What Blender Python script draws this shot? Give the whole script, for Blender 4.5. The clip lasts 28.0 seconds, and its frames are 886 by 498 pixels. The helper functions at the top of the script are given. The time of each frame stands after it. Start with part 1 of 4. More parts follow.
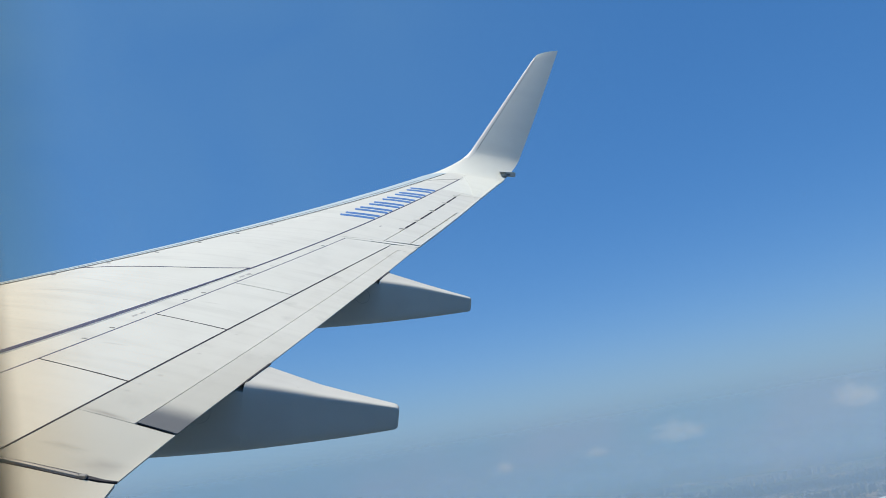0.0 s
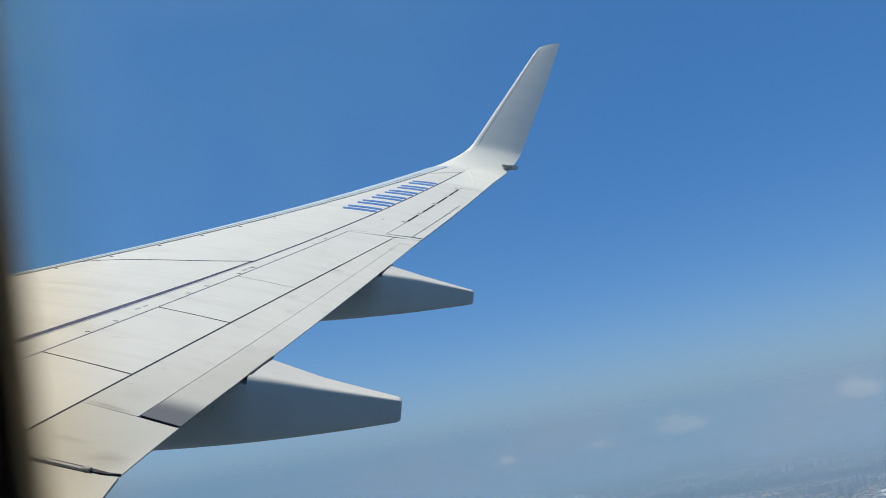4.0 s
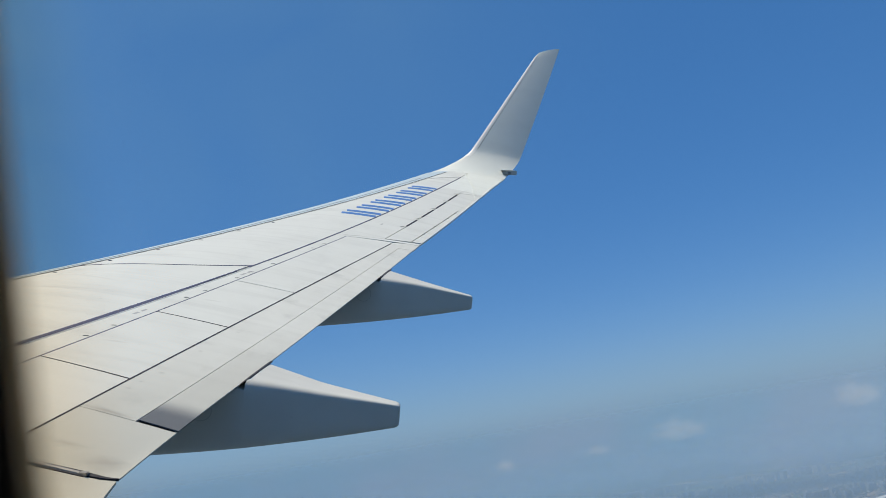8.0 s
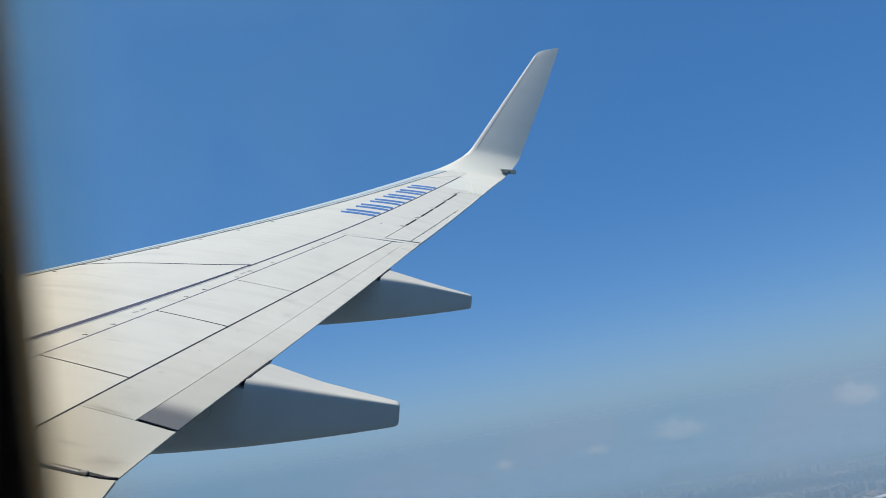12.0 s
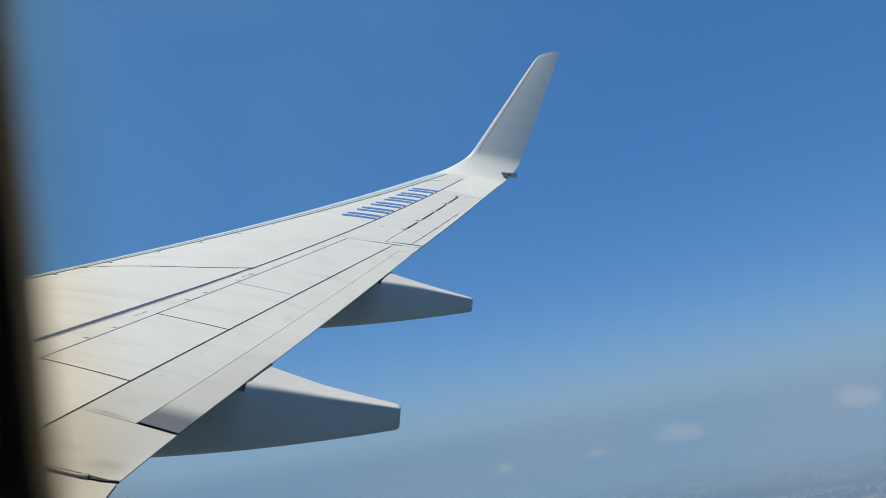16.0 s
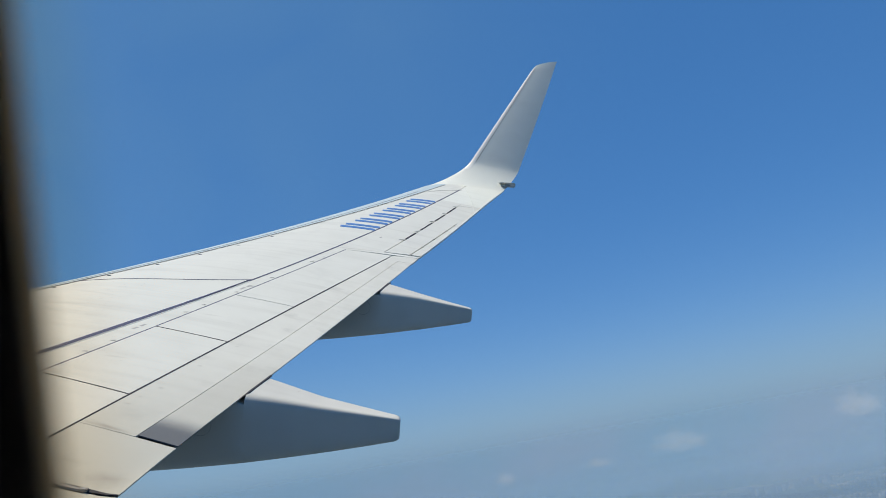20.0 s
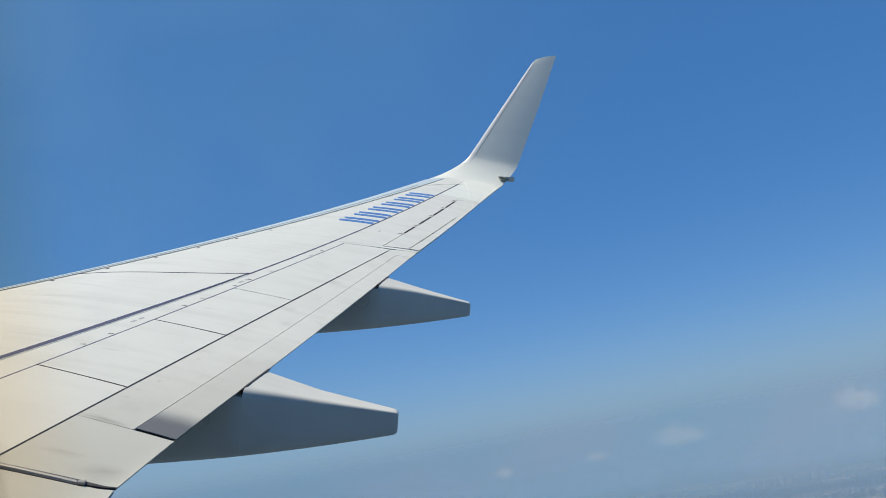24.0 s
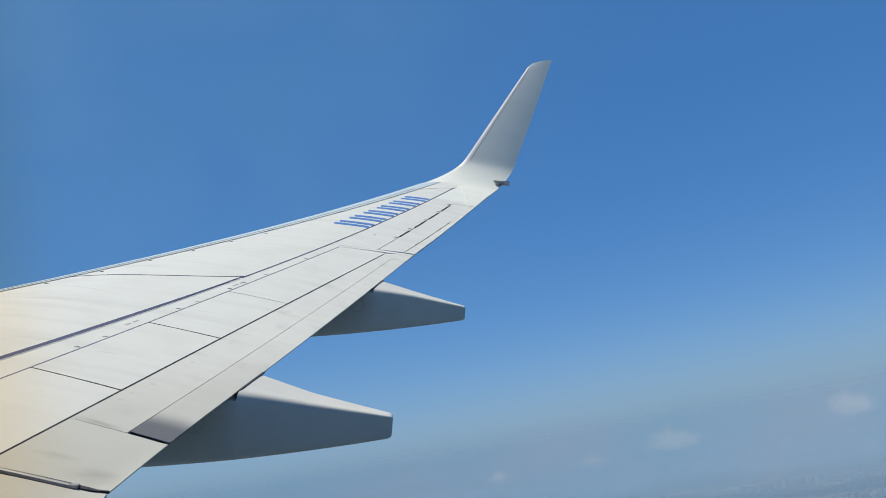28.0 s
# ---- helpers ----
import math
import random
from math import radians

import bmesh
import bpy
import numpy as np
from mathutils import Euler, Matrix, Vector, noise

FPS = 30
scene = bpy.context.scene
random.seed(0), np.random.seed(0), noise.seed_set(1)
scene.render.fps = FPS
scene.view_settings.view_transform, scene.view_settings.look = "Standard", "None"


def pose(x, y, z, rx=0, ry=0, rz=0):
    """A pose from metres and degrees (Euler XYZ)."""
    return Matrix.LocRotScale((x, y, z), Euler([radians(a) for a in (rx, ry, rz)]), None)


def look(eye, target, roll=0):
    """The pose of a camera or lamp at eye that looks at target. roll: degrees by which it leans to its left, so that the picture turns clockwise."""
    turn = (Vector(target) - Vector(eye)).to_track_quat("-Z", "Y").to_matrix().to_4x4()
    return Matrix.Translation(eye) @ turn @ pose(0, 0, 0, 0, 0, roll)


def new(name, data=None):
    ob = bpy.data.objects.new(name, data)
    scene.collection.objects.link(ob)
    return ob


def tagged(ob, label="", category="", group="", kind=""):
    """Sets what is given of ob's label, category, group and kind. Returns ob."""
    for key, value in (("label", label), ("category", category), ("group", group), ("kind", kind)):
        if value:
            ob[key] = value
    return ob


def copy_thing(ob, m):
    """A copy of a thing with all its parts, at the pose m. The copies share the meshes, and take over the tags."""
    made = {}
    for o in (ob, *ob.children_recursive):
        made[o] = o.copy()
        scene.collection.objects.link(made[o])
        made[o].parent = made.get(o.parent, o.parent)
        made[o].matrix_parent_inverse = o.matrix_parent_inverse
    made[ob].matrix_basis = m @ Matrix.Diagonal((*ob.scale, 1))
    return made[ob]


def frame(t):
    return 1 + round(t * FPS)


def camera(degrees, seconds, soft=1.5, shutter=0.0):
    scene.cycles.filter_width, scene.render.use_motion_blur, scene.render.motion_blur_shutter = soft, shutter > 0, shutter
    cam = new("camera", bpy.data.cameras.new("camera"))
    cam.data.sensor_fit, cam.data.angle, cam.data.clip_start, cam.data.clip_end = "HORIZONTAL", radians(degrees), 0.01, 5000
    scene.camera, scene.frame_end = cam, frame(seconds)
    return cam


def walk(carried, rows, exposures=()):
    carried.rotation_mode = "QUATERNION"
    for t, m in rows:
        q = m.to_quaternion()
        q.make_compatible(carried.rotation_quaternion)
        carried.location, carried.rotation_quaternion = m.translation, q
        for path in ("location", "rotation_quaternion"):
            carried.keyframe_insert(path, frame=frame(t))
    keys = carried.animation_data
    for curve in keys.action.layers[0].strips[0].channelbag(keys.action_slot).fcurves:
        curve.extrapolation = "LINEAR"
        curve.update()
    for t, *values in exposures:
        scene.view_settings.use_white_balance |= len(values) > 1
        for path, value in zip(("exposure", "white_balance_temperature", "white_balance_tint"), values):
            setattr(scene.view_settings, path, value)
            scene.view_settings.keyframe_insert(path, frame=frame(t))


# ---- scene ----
LENS = 53.6
# the airliner climbs and banks: true up, seen from the airframe (x aft, y outboard, z up)
UP = Vector((-0.225, 0.2585, 0.9394)).normalized()
HEIGHT = 290.0
TILT = Matrix.Translation((0, 0, HEIGHT)) @ UP.rotation_difference(Vector((0, 0, 1))).to_matrix().to_4x4()

# seconds, step aft, yaw, pitch, roll in the airframe
PATH = [
    (0, -0.0014, -1.59, -1.43, -4.25),
    (0.5, -0.0026, -1.44, -1.53, -4.10),
    (1, -0.0029, -1.40, -1.40, -4.06),
    (1.5, -0.0032, -1.45, -1.49, -4.15),
    (2, -0.0035, -1.48, -1.57, -4.15),
    (2.5, -0.0037, -1.43, -1.60, -4.10),
    (3, -0.0039, -1.40, -1.86, -4.16),
    (3.5, -0.0040, -1.42, -1.90, -4.17),
    (5.5, -0.0038, -1.52, -2.00, -4.27),
    (6, -0.0039, -1.43, -2.11, -4.33),
    (6.5, -0.0040, -1.54, -1.83, -4.27),
    (7, -0.0041, -1.53, -1.67, -4.31),
    (7.5, -0.0041, -1.48, -1.78, -4.32),
    (8, -0.0040, -1.52, -1.56, -4.36),
    (8.5, -0.0042, -1.51, -1.22, -4.29),
    (9, -0.0044, -1.54, -1.35, -4.27),
    (9.5, -0.0046, -1.55, -1.47, -4.28),
    (10, -0.0048, -1.47, -1.91, -4.37),
    (10.5, -0.0051, -1.41, -2.50, -4.40),
    (11, -0.0050, -1.61, -1.37, -4.33),
    (11.5, -0.0050, -1.50, -1.55, -4.35),
    (12, -0.0050, -1.56, -1.61, -4.38),
    (12.5, -0.0052, -1.53, -1.18, -4.31),
    (14.5, -0.0052, -1.50, -1.72, -4.36),
    (15, -0.0051, -1.60, -1.08, -4.38),
    (15.5, -0.0053, -1.50, -1.44, -4.34),
    (16, -0.0054, -1.50, -1.41, -4.38),
    (16.5, -0.0054, -1.58, -1.31, -4.35),
    (17, -0.0054, -1.59, -1.40, -4.32),
    (17.5, -0.0055, -1.56, -1.34, -4.36),
    (18, -0.0056, -1.54, -1.21, -4.38),
    (18.5, -0.0057, -1.62, -1.43, -4.36),
    (19, -0.0059, -1.60, -1.74, -4.36),
    (19.5, -0.0057, -1.65, -1.30, -4.30),
    (20, -0.0060, -1.60, -0.72, -3.97),
    (20.5, -0.0062, -1.56, -1.40, -4.31),
    (21, -0.0060, -1.65, -1.18, -4.27),
    (21.5, -0.0057, -1.70, -1.53, -4.22),
    (23.5, 0.0005, -1.67, -1.14, -4.08),
    (24, 0.0001, -1.65, -1.11, -4.10),
    (24.5, 0.0001, -1.62, -1.19, -4.15),
    (25, 0.0000, -1.67, -0.92, -4.15),
    (25.5, 0.0001, -1.58, -1.28, -4.10),
    (26, 0.0001, -1.68, -1.34, -4.09),
    (26.5, 0.0003, -1.66, -1.30, -4.21),
    (27, 0.0004, -1.68, -1.61, -4.09),
    (27.5, 0.0005, -1.66, -1.11, -4.19),
    (28, 0.0007, -1.96, -0.84, -4.30),
]
cam = camera(LENS, 28.0, soft=0.83)
cam.data.dof.use_dof = True
cam.data.dof.focus_distance = 9.5
cam.data.dof.aperture_fstop = cam.data.lens / 3.4
walk(cam, [(t, TILT @ pose(x, 1.45, 0, 90 + pitch, roll, yaw)) for t, x, yaw, pitch, roll in PATH],
     exposures=[(0, 0.46), (1, 0.34), (3, 0.35), (6, 0.32), (9, 0.30), (12, 0.35), (15.5, 0.30), (18, 0.31), (20.5, 0.36), (23.5, 0.36), (28, 0.36)])

# ---- light ----
SUN = (TILT.to_3x3() @ Vector((-0.50, 0.17, 0.85))).normalized()   # towards the sun
ELEV, AZIM = math.asin(SUN.z), math.atan2(SUN.x, SUN.y)
world = bpy.data.worlds.new("sky")
scene.world = world
world.use_nodes = True
wn = world.node_tree.nodes
sky = wn.new("ShaderNodeTexSky")
sky.sky_type = "NISHITA"
sky.sun_disc = False
sky.sun_elevation, sky.sun_rotation = ELEV, AZIM
sky.altitude = 3000
sky.air_density, sky.dust_density, sky.ozone_density = 1.0, 0.4, 2.0
aim, above = wn.new("ShaderNodeTexCoord"), wn.new("ShaderNodeVectorMath")
above.operation = "MAXIMUM"
above.inputs[1].default_value = (-1, -1, 0.02)
world.node_tree.links.new(aim.outputs["Generated"], above.inputs[0])
world.node_tree.links.new(above.outputs[0], sky.inputs["Vector"])
deep = wn.new("ShaderNodeHueSaturation")
deep.inputs["Saturation"].default_value = 1.27
world.node_tree.links.new(sky.outputs[0], deep.inputs["Color"])
# an even blue is mixed in to flatten the sky's gradient
even = wn.new("ShaderNodeMix")
even.data_type = "RGBA"
even.inputs["Factor"].default_value = 0.6
even.inputs["B"].default_value = (0.36, 1.21, 3.0, 1)
world.node_tree.links.new(deep.outputs[0], even.inputs["A"])
# thin cirrus wisps high up, thicker ahead of the wing
way, side, spread, fibre, wisp, veil = (wn.new("ShaderNode" + kind) for kind in ("TexCoord", "VectorMath", "MapRange", "TexNoise", "Math", "Mix"))
side.operation, wisp.operation, veil.data_type = "DOT_PRODUCT", "MULTIPLY", "RGBA"
side.inputs[1].default_value = (-0.63, 0.53, 0.57)
spread.interpolation_type = "SMOOTHSTEP"
spread.inputs[1].default_value, spread.inputs[2].default_value, spread.inputs[4].default_value = 0.45, 1.0, 0.36
fibre.inputs["Scale"].default_value, fibre.inputs["Detail"].default_value, fibre.inputs["Distortion"].default_value = 5.0, 6, 0.6
veil.inputs["B"].default_value = (1.38, 2.56, 3.3, 1)
for a, z in ((way.outputs["Generated"], side.inputs[0]), (side.outputs["Value"], spread.inputs[0]), (way.outputs["Generated"], fibre.inputs["Vector"]), (spread.outputs[0], wisp.inputs[0]),
             (fibre.outputs[0], wisp.inputs[1]), (wisp.outputs[0], veil.inputs["Factor"]), (even.outputs["Result"], veil.inputs["A"])):
    world.node_tree.links.new(a, z)
# pale haze low over the horizon
tall, low, thick, hazy = (wn.new("ShaderNode" + kind) for kind in ("SeparateXYZ", "MapRange", "ValToRGB", "Mix"))
low.inputs[1].default_value, low.inputs[2].default_value = 0.0, 0.26
thick.color_ramp.interpolation = "B_SPLINE"
for k, (pos, dense) in enumerate(((0.0, 1.0), (0.21, 0.50), (0.38, 0.19), (0.565, 0.06), (0.79, 0.012), (0.96, 0.0))):
    stop = thick.color_ramp.elements[k] if k < 2 else thick.color_ramp.elements.new(pos)
    stop.position, stop.color = pos, (dense, dense, dense, 1)
hazy.data_type = "RGBA"
hazy.inputs["B"].default_value = (1.36, 2.21, 3.12, 1)
for a, z in ((way.outputs["Generated"], tall.inputs[0]), (tall.outputs[2], low.inputs[0]), (low.outputs[0], thick.inputs[0]), (thick.outputs[0], hazy.inputs["Factor"]),
             (veil.outputs["Result"], hazy.inputs["A"]), (hazy.outputs["Result"], wn["Background"].inputs[0])):
    world.node_tree.links.new(a, z)
wn["Background"].inputs[1].default_value = 0.119
lamp = bpy.data.lights.new("sun", "SUN")
lamp.energy, lamp.angle, lamp.color = 4.0, radians(0.5), (1.0, 0.94, 0.785)
sun = new("sun", lamp)
sun.matrix_world = look(Vector((0, 0, HEIGHT)) + SUN * 50, (0, 0, HEIGHT))


# ---- materials ----
def material(name, colour, rough=0.5, metal=0.0, grain=0.0, scale=8.0, streak=0.0, dirt=(0.3, 0.28, 0.25), bump=0.0, coat=0.0, spots=0.0):
    """Painted or bare surface: fine mottling, streaks along the airflow, slight relief."""
    m = bpy.data.materials.new(name)
    m.use_nodes = True
    t = m.node_tree
    b = t.nodes["Principled BSDF"]
    b.inputs["Roughness"].default_value = rough
    b.inputs["Metallic"].default_value = metal
    b.inputs["Coat Weight"].default_value = coat
    b.inputs["Specular IOR Level"].default_value = 0.35
    b.inputs["Base Color"].default_value = (*colour, 1)
    if not (grain or streak):
        return m
    co = t.nodes.new("ShaderNodeTexCoord")
    n1 = t.nodes.new("ShaderNodeTexNoise")
    n1.inputs["Scale"].default_value = scale
    n1.inputs["Detail"].default_value = 6
    t.links.new(co.outputs["Object"], n1.inputs["Vector"])
    r1 = t.nodes.new("ShaderNodeMapRange")
    r1.inputs[1].default_value, r1.inputs[2].default_value = 0.35, 0.75
    r1.inputs[3].default_value, r1.inputs[4].default_value = 0.0, grain
    t.links.new(n1.outputs[0], r1.inputs[0])
    mp = t.nodes.new("ShaderNodeMapping")
    mp.inputs["Scale"].default_value = (0.55, 9.0, 2.0)
    t.links.new(co.outputs["Object"], mp.inputs[0])
    n2 = t.nodes.new("ShaderNodeTexNoise")
    n2.inputs["Scale"].default_value = 1.0
    n2.inputs["Detail"].default_value = 5
    t.links.new(mp.outputs[0], n2.inputs["Vector"])
    r2 = t.nodes.new("ShaderNodeMapRange")
    r2.inputs[1].default_value, r2.inputs[2].default_value = 0.5, 0.8
    r2.inputs[3].default_value, r2.inputs[4].default_value = 0.0, streak
    t.links.new(n2.outputs[0], r2.inputs[0])
    add = t.nodes.new("ShaderNodeMath")
    add.operation = "ADD"
    add.use_clamp = True
    t.links.new(r1.outputs[0], add.inputs[0])
    t.links.new(r2.outputs[0], add.inputs[1])
    mix = t.nodes.new("ShaderNodeMix")
    mix.data_type = "RGBA"
    mix.inputs["A"].default_value = (*colour, 1)
    mix.inputs["B"].default_value = (*dirt, 1)
    t.links.new(add.outputs[0], mix.inputs["Factor"])
    t.links.new(mix.outputs["Result"], b.inputs["Base Color"])
    if spots:
        n3 = t.nodes.new("ShaderNodeTexNoise")
        n3.inputs["Scale"].default_value = 2.6
        n3.inputs["Detail"].default_value = 8
        n3.inputs["Roughness"].default_value = 0.62
        t.links.new(co.outputs["Object"], n3.inputs["Vector"])
        r3 = t.nodes.new("ShaderNodeMapRange")
        r3.inputs[1].default_value, r3.inputs[2].default_value, r3.inputs[4].default_value = 0.55, 0.76, spots
        t.links.new(n3.outputs[0], r3.inputs[0])
        m3 = t.nodes.new("ShaderNodeMix")
        m3.data_type = "RGBA"
        m3.inputs["B"].default_value = (0.22, 0.21, 0.2, 1)
        t.links.new(r3.outputs[0], m3.inputs["Factor"])
        t.links.new(mix.outputs["Result"], m3.inputs["A"])
        t.links.new(m3.outputs["Result"], b.inputs["Base Color"])
    if bump:
        bp = t.nodes.new("ShaderNodeBump")
        bp.inputs["Strength"].default_value = bump
        bp.inputs["Distance"].default_value = 0.01
        t.links.new(n1.outputs[0], bp.inputs["Height"])
        t.links.new(bp.outputs[0], b.inputs["Normal"])
    return m


SKIN = material("grey_wing_paint", (0.638, 0.632, 0.577), 0.42, grain=0.10, scale=3.0, streak=0.22, coat=0.1, spots=0.12)
FLAP = material("pale_flap_paint", (0.612, 0.603, 0.55), 0.45, grain=0.14, scale=4.0, streak=0.2, spots=0.4)
SLAT = material("pale_slat_metal", (0.49, 0.57, 0.60), 0.42, metal=0.25, grain=0.1, scale=5.0, streak=0.2)
WHITE = material("white_gloss_paint", (0.69, 0.695, 0.635), 0.4, grain=0.06, scale=4.0, streak=0.12, coat=0.05)
FAIR = material("grey_fairing_paint", (0.55, 0.54, 0.50), 0.45, grain=0.12, scale=4.0, streak=0.25)
# near-black puts the shade inside joints, slots and gaps into the colour
DARK = material("dark_gap_shade", (0.022, 0.022, 0.032), 0.7, grain=0.3, scale=20.0, dirt=(0.10, 0.10, 0.10))
JOINT = material("fairing_joint", (0.22, 0.215, 0.21), 0.6, grain=0.2, scale=20.0)
BARE = material("worn_bare_metal", (0.36, 0.35, 0.34), 0.45, metal=0.5, grain=0.5, scale=6.0, streak=0.5)
BLUE = material("blue_marking_paint", (0.05, 0.17, 0.45), 0.45, grain=0.1, scale=10.0, dirt=(0.3, 0.35, 0.5))
GREYBLUE = material("dark_blue_grey", (0.050, 0.057, 0.112), 0.65, grain=0.25, scale=12.0, dirt=(0.08, 0.085, 0.11))
EDGE = material("brushed_leading_edge", (0.82, 0.81, 0.76), 0.45, metal=0.0, grain=0.1, scale=6.0)
STENCIL = material("faded_stencil_paint", (0.34, 0.34, 0.33), 0.6, grain=0.4, scale=60.0, dirt=(0.55, 0.55, 0.53))
AFT = material("aft_flap_paint", (0.612, 0.603, 0.55), 0.45, grain=0.14, scale=4.0, streak=0.2, spots=0.4)
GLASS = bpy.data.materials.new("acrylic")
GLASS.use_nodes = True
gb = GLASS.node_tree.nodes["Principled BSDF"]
# a warm glow is painted as a tint into the pane towards its front rim
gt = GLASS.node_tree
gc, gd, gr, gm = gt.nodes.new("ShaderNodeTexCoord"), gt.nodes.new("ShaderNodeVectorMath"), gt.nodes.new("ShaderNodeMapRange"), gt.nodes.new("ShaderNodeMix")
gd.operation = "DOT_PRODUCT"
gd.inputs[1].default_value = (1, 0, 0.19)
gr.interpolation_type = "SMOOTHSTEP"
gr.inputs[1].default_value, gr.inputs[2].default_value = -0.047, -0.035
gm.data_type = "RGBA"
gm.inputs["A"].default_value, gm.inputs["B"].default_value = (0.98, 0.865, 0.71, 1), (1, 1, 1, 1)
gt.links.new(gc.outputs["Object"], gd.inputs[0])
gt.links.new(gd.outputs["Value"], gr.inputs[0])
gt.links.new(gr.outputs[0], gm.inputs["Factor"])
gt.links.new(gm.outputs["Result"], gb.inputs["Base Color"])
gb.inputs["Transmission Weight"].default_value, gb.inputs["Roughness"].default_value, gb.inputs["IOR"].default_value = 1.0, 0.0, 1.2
# unseen hull, its colour kept dark to cut light bounced onto the fairings
HULL = material("dark_blue_gloss_paint", (0.05, 0.09, 0.13), 0.35, grain=0.08, scale=3.0, coat=0.3)
# darker than the cabin lining: the wall's shade is put into this colour
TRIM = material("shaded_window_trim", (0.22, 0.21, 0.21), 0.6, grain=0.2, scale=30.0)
LIP = material("beige_window_lip", (0.75, 0.48, 0.26), 0.5, grain=0.1, scale=30.0)
lt = LIP.node_tree
glow, both = lt.nodes.new("ShaderNodeBsdfTranslucent"), lt.nodes.new("ShaderNodeMixShader")
glow.inputs[0].default_value, both.inputs[0].default_value = (1.0, 0.60, 0.28, 1), 0.9
lt.links.new(lt.nodes["Principled BSDF"].outputs[0], both.inputs[1])
lt.links.new(glow.outputs[0], both.inputs[2])
lt.links.new(both.outputs[0], lt.nodes["Material Output"].inputs[0])
CABIN = material("cabin_lining", (0.66, 0.64, 0.60), 0.6, grain=0.1, scale=10.0)

def tint_along_span(mat, y0, y1, colour, amount):
    """A tint that fades into the paint along the span from y0 to y1."""
    t = mat.node_tree
    b = t.nodes["Principled BSDF"]
    old = b.inputs["Base Color"].links[0].from_socket
    co, sep, rg, mix = t.nodes.new("ShaderNodeTexCoord"), t.nodes.new("ShaderNodeSeparateXYZ"), t.nodes.new("ShaderNodeMapRange"), t.nodes.new("ShaderNodeMix")
    t.links.new(co.outputs["Object"], sep.inputs[0])
    t.links.new(sep.outputs[1], rg.inputs[0])
    rg.interpolation_type = "SMOOTHSTEP"
    rg.inputs[1].default_value, rg.inputs[2].default_value, rg.inputs[3].default_value, rg.inputs[4].default_value = y0, y1, amount, 0.0
    mix.data_type = "RGBA"
    mix.inputs["B"].default_value = (*colour, 1)
    t.links.new(rg.outputs[0], mix.inputs["Factor"])
    t.links.new(old, mix.inputs["A"])
    t.links.new(mix.outputs["Result"], b.inputs["Base Color"])


# warm window halo put into the colour, skins creamier and darker towards the root
tint_along_span(SKIN, 5.6, 9.2, (0.52, 0.50, 0.445), 0.6)
tint_along_span(FLAP, 6.0, 8.8, (0.41, 0.395, 0.34), 0.85)
# aft flap: duller inboard, dark grey at its inner end
tint_along_span(AFT, 7.2, 9.2, (0.42, 0.405, 0.355), 0.7)
tint_along_span(AFT, 6.98, 7.22, (0.085, 0.09, 0.10), 0.9)


def stain(mat, x, y, long, wide, turn, colour, amount):
    """A ragged smudge of dirt lying on the skin round (x, y)."""
    t = mat.node_tree
    b = t.nodes["Principled BSDF"]
    old = b.inputs["Base Color"].links[0].from_socket
    co, mp, ln, no = t.nodes.new("ShaderNodeTexCoord"), t.nodes.new("ShaderNodeMapping"), t.nodes.new("ShaderNodeVectorMath"), t.nodes.new("ShaderNodeTexNoise")
    ma, rg, mix = t.nodes.new("ShaderNodeMath"), t.nodes.new("ShaderNodeMapRange"), t.nodes.new("ShaderNodeMix")
    mp.vector_type = "TEXTURE"
    mp.inputs["Location"].default_value, mp.inputs["Rotation"].default_value, mp.inputs["Scale"].default_value = (x, y, -1), (0, 0, turn), (long, wide, 100)
    ln.operation = "LENGTH"
    no.inputs["Scale"].default_value, no.inputs["Detail"].default_value = 1.8, 5
    ma.operation, ma.inputs[1].default_value = "MULTIPLY_ADD", 1.0
    rg.interpolation_type = "SMOOTHSTEP"
    rg.inputs[1].default_value, rg.inputs[2].default_value, rg.inputs[3].default_value, rg.inputs[4].default_value = 0.2, 1.45, amount, 0.0
    mix.data_type = "RGBA"
    mix.inputs["B"].default_value = (*colour, 1)
    for a, z in ((co.outputs["Object"], mp.inputs[0]), (mp.outputs[0], ln.inputs[0]), (mp.outputs[0], no.inputs["Vector"]), (no.outputs[0], ma.inputs[0]), (ln.outputs["Value"], ma.inputs[2]),
                 (ma.outputs[0], rg.inputs[0]), (rg.outputs[0], mix.inputs["Factor"]), (old, mix.inputs["A"]), (mix.outputs["Result"], b.inputs["Base Color"])):
        t.links.new(a, z)


GRIME = (0.26, 0.235, 0.205)
for x, y, long, wide, turn, amount in ((-1.705, 7.54, 0.035, 0.03, 0.2, 0.5), (-1.568, 8.036, 0.03, 0.025, 0.2, 0.4), (-1.784, 7.346, 0.02, 0.018, 0.0, 0.55), (-1.822, 7.214, 0.03, 0.02, 0.1, 0.55), (-1.401, 8.546, 0.03, 0.02, 0.2, 0.35),
                                     (-1.83, 6.86, 0.24, 0.05, -0.11, 0.8), (-1.63, 6.30, 0.2, 0.12, 0.25, 0.6), (-2.02, 6.95, 0.06, 0.12, 0.0, 0.5), (-1.90, 6.40, 0.2, 0.06, 0.0, 0.45)):
    stain(FLAP, x, y, long, wide, turn, GRIME, amount)
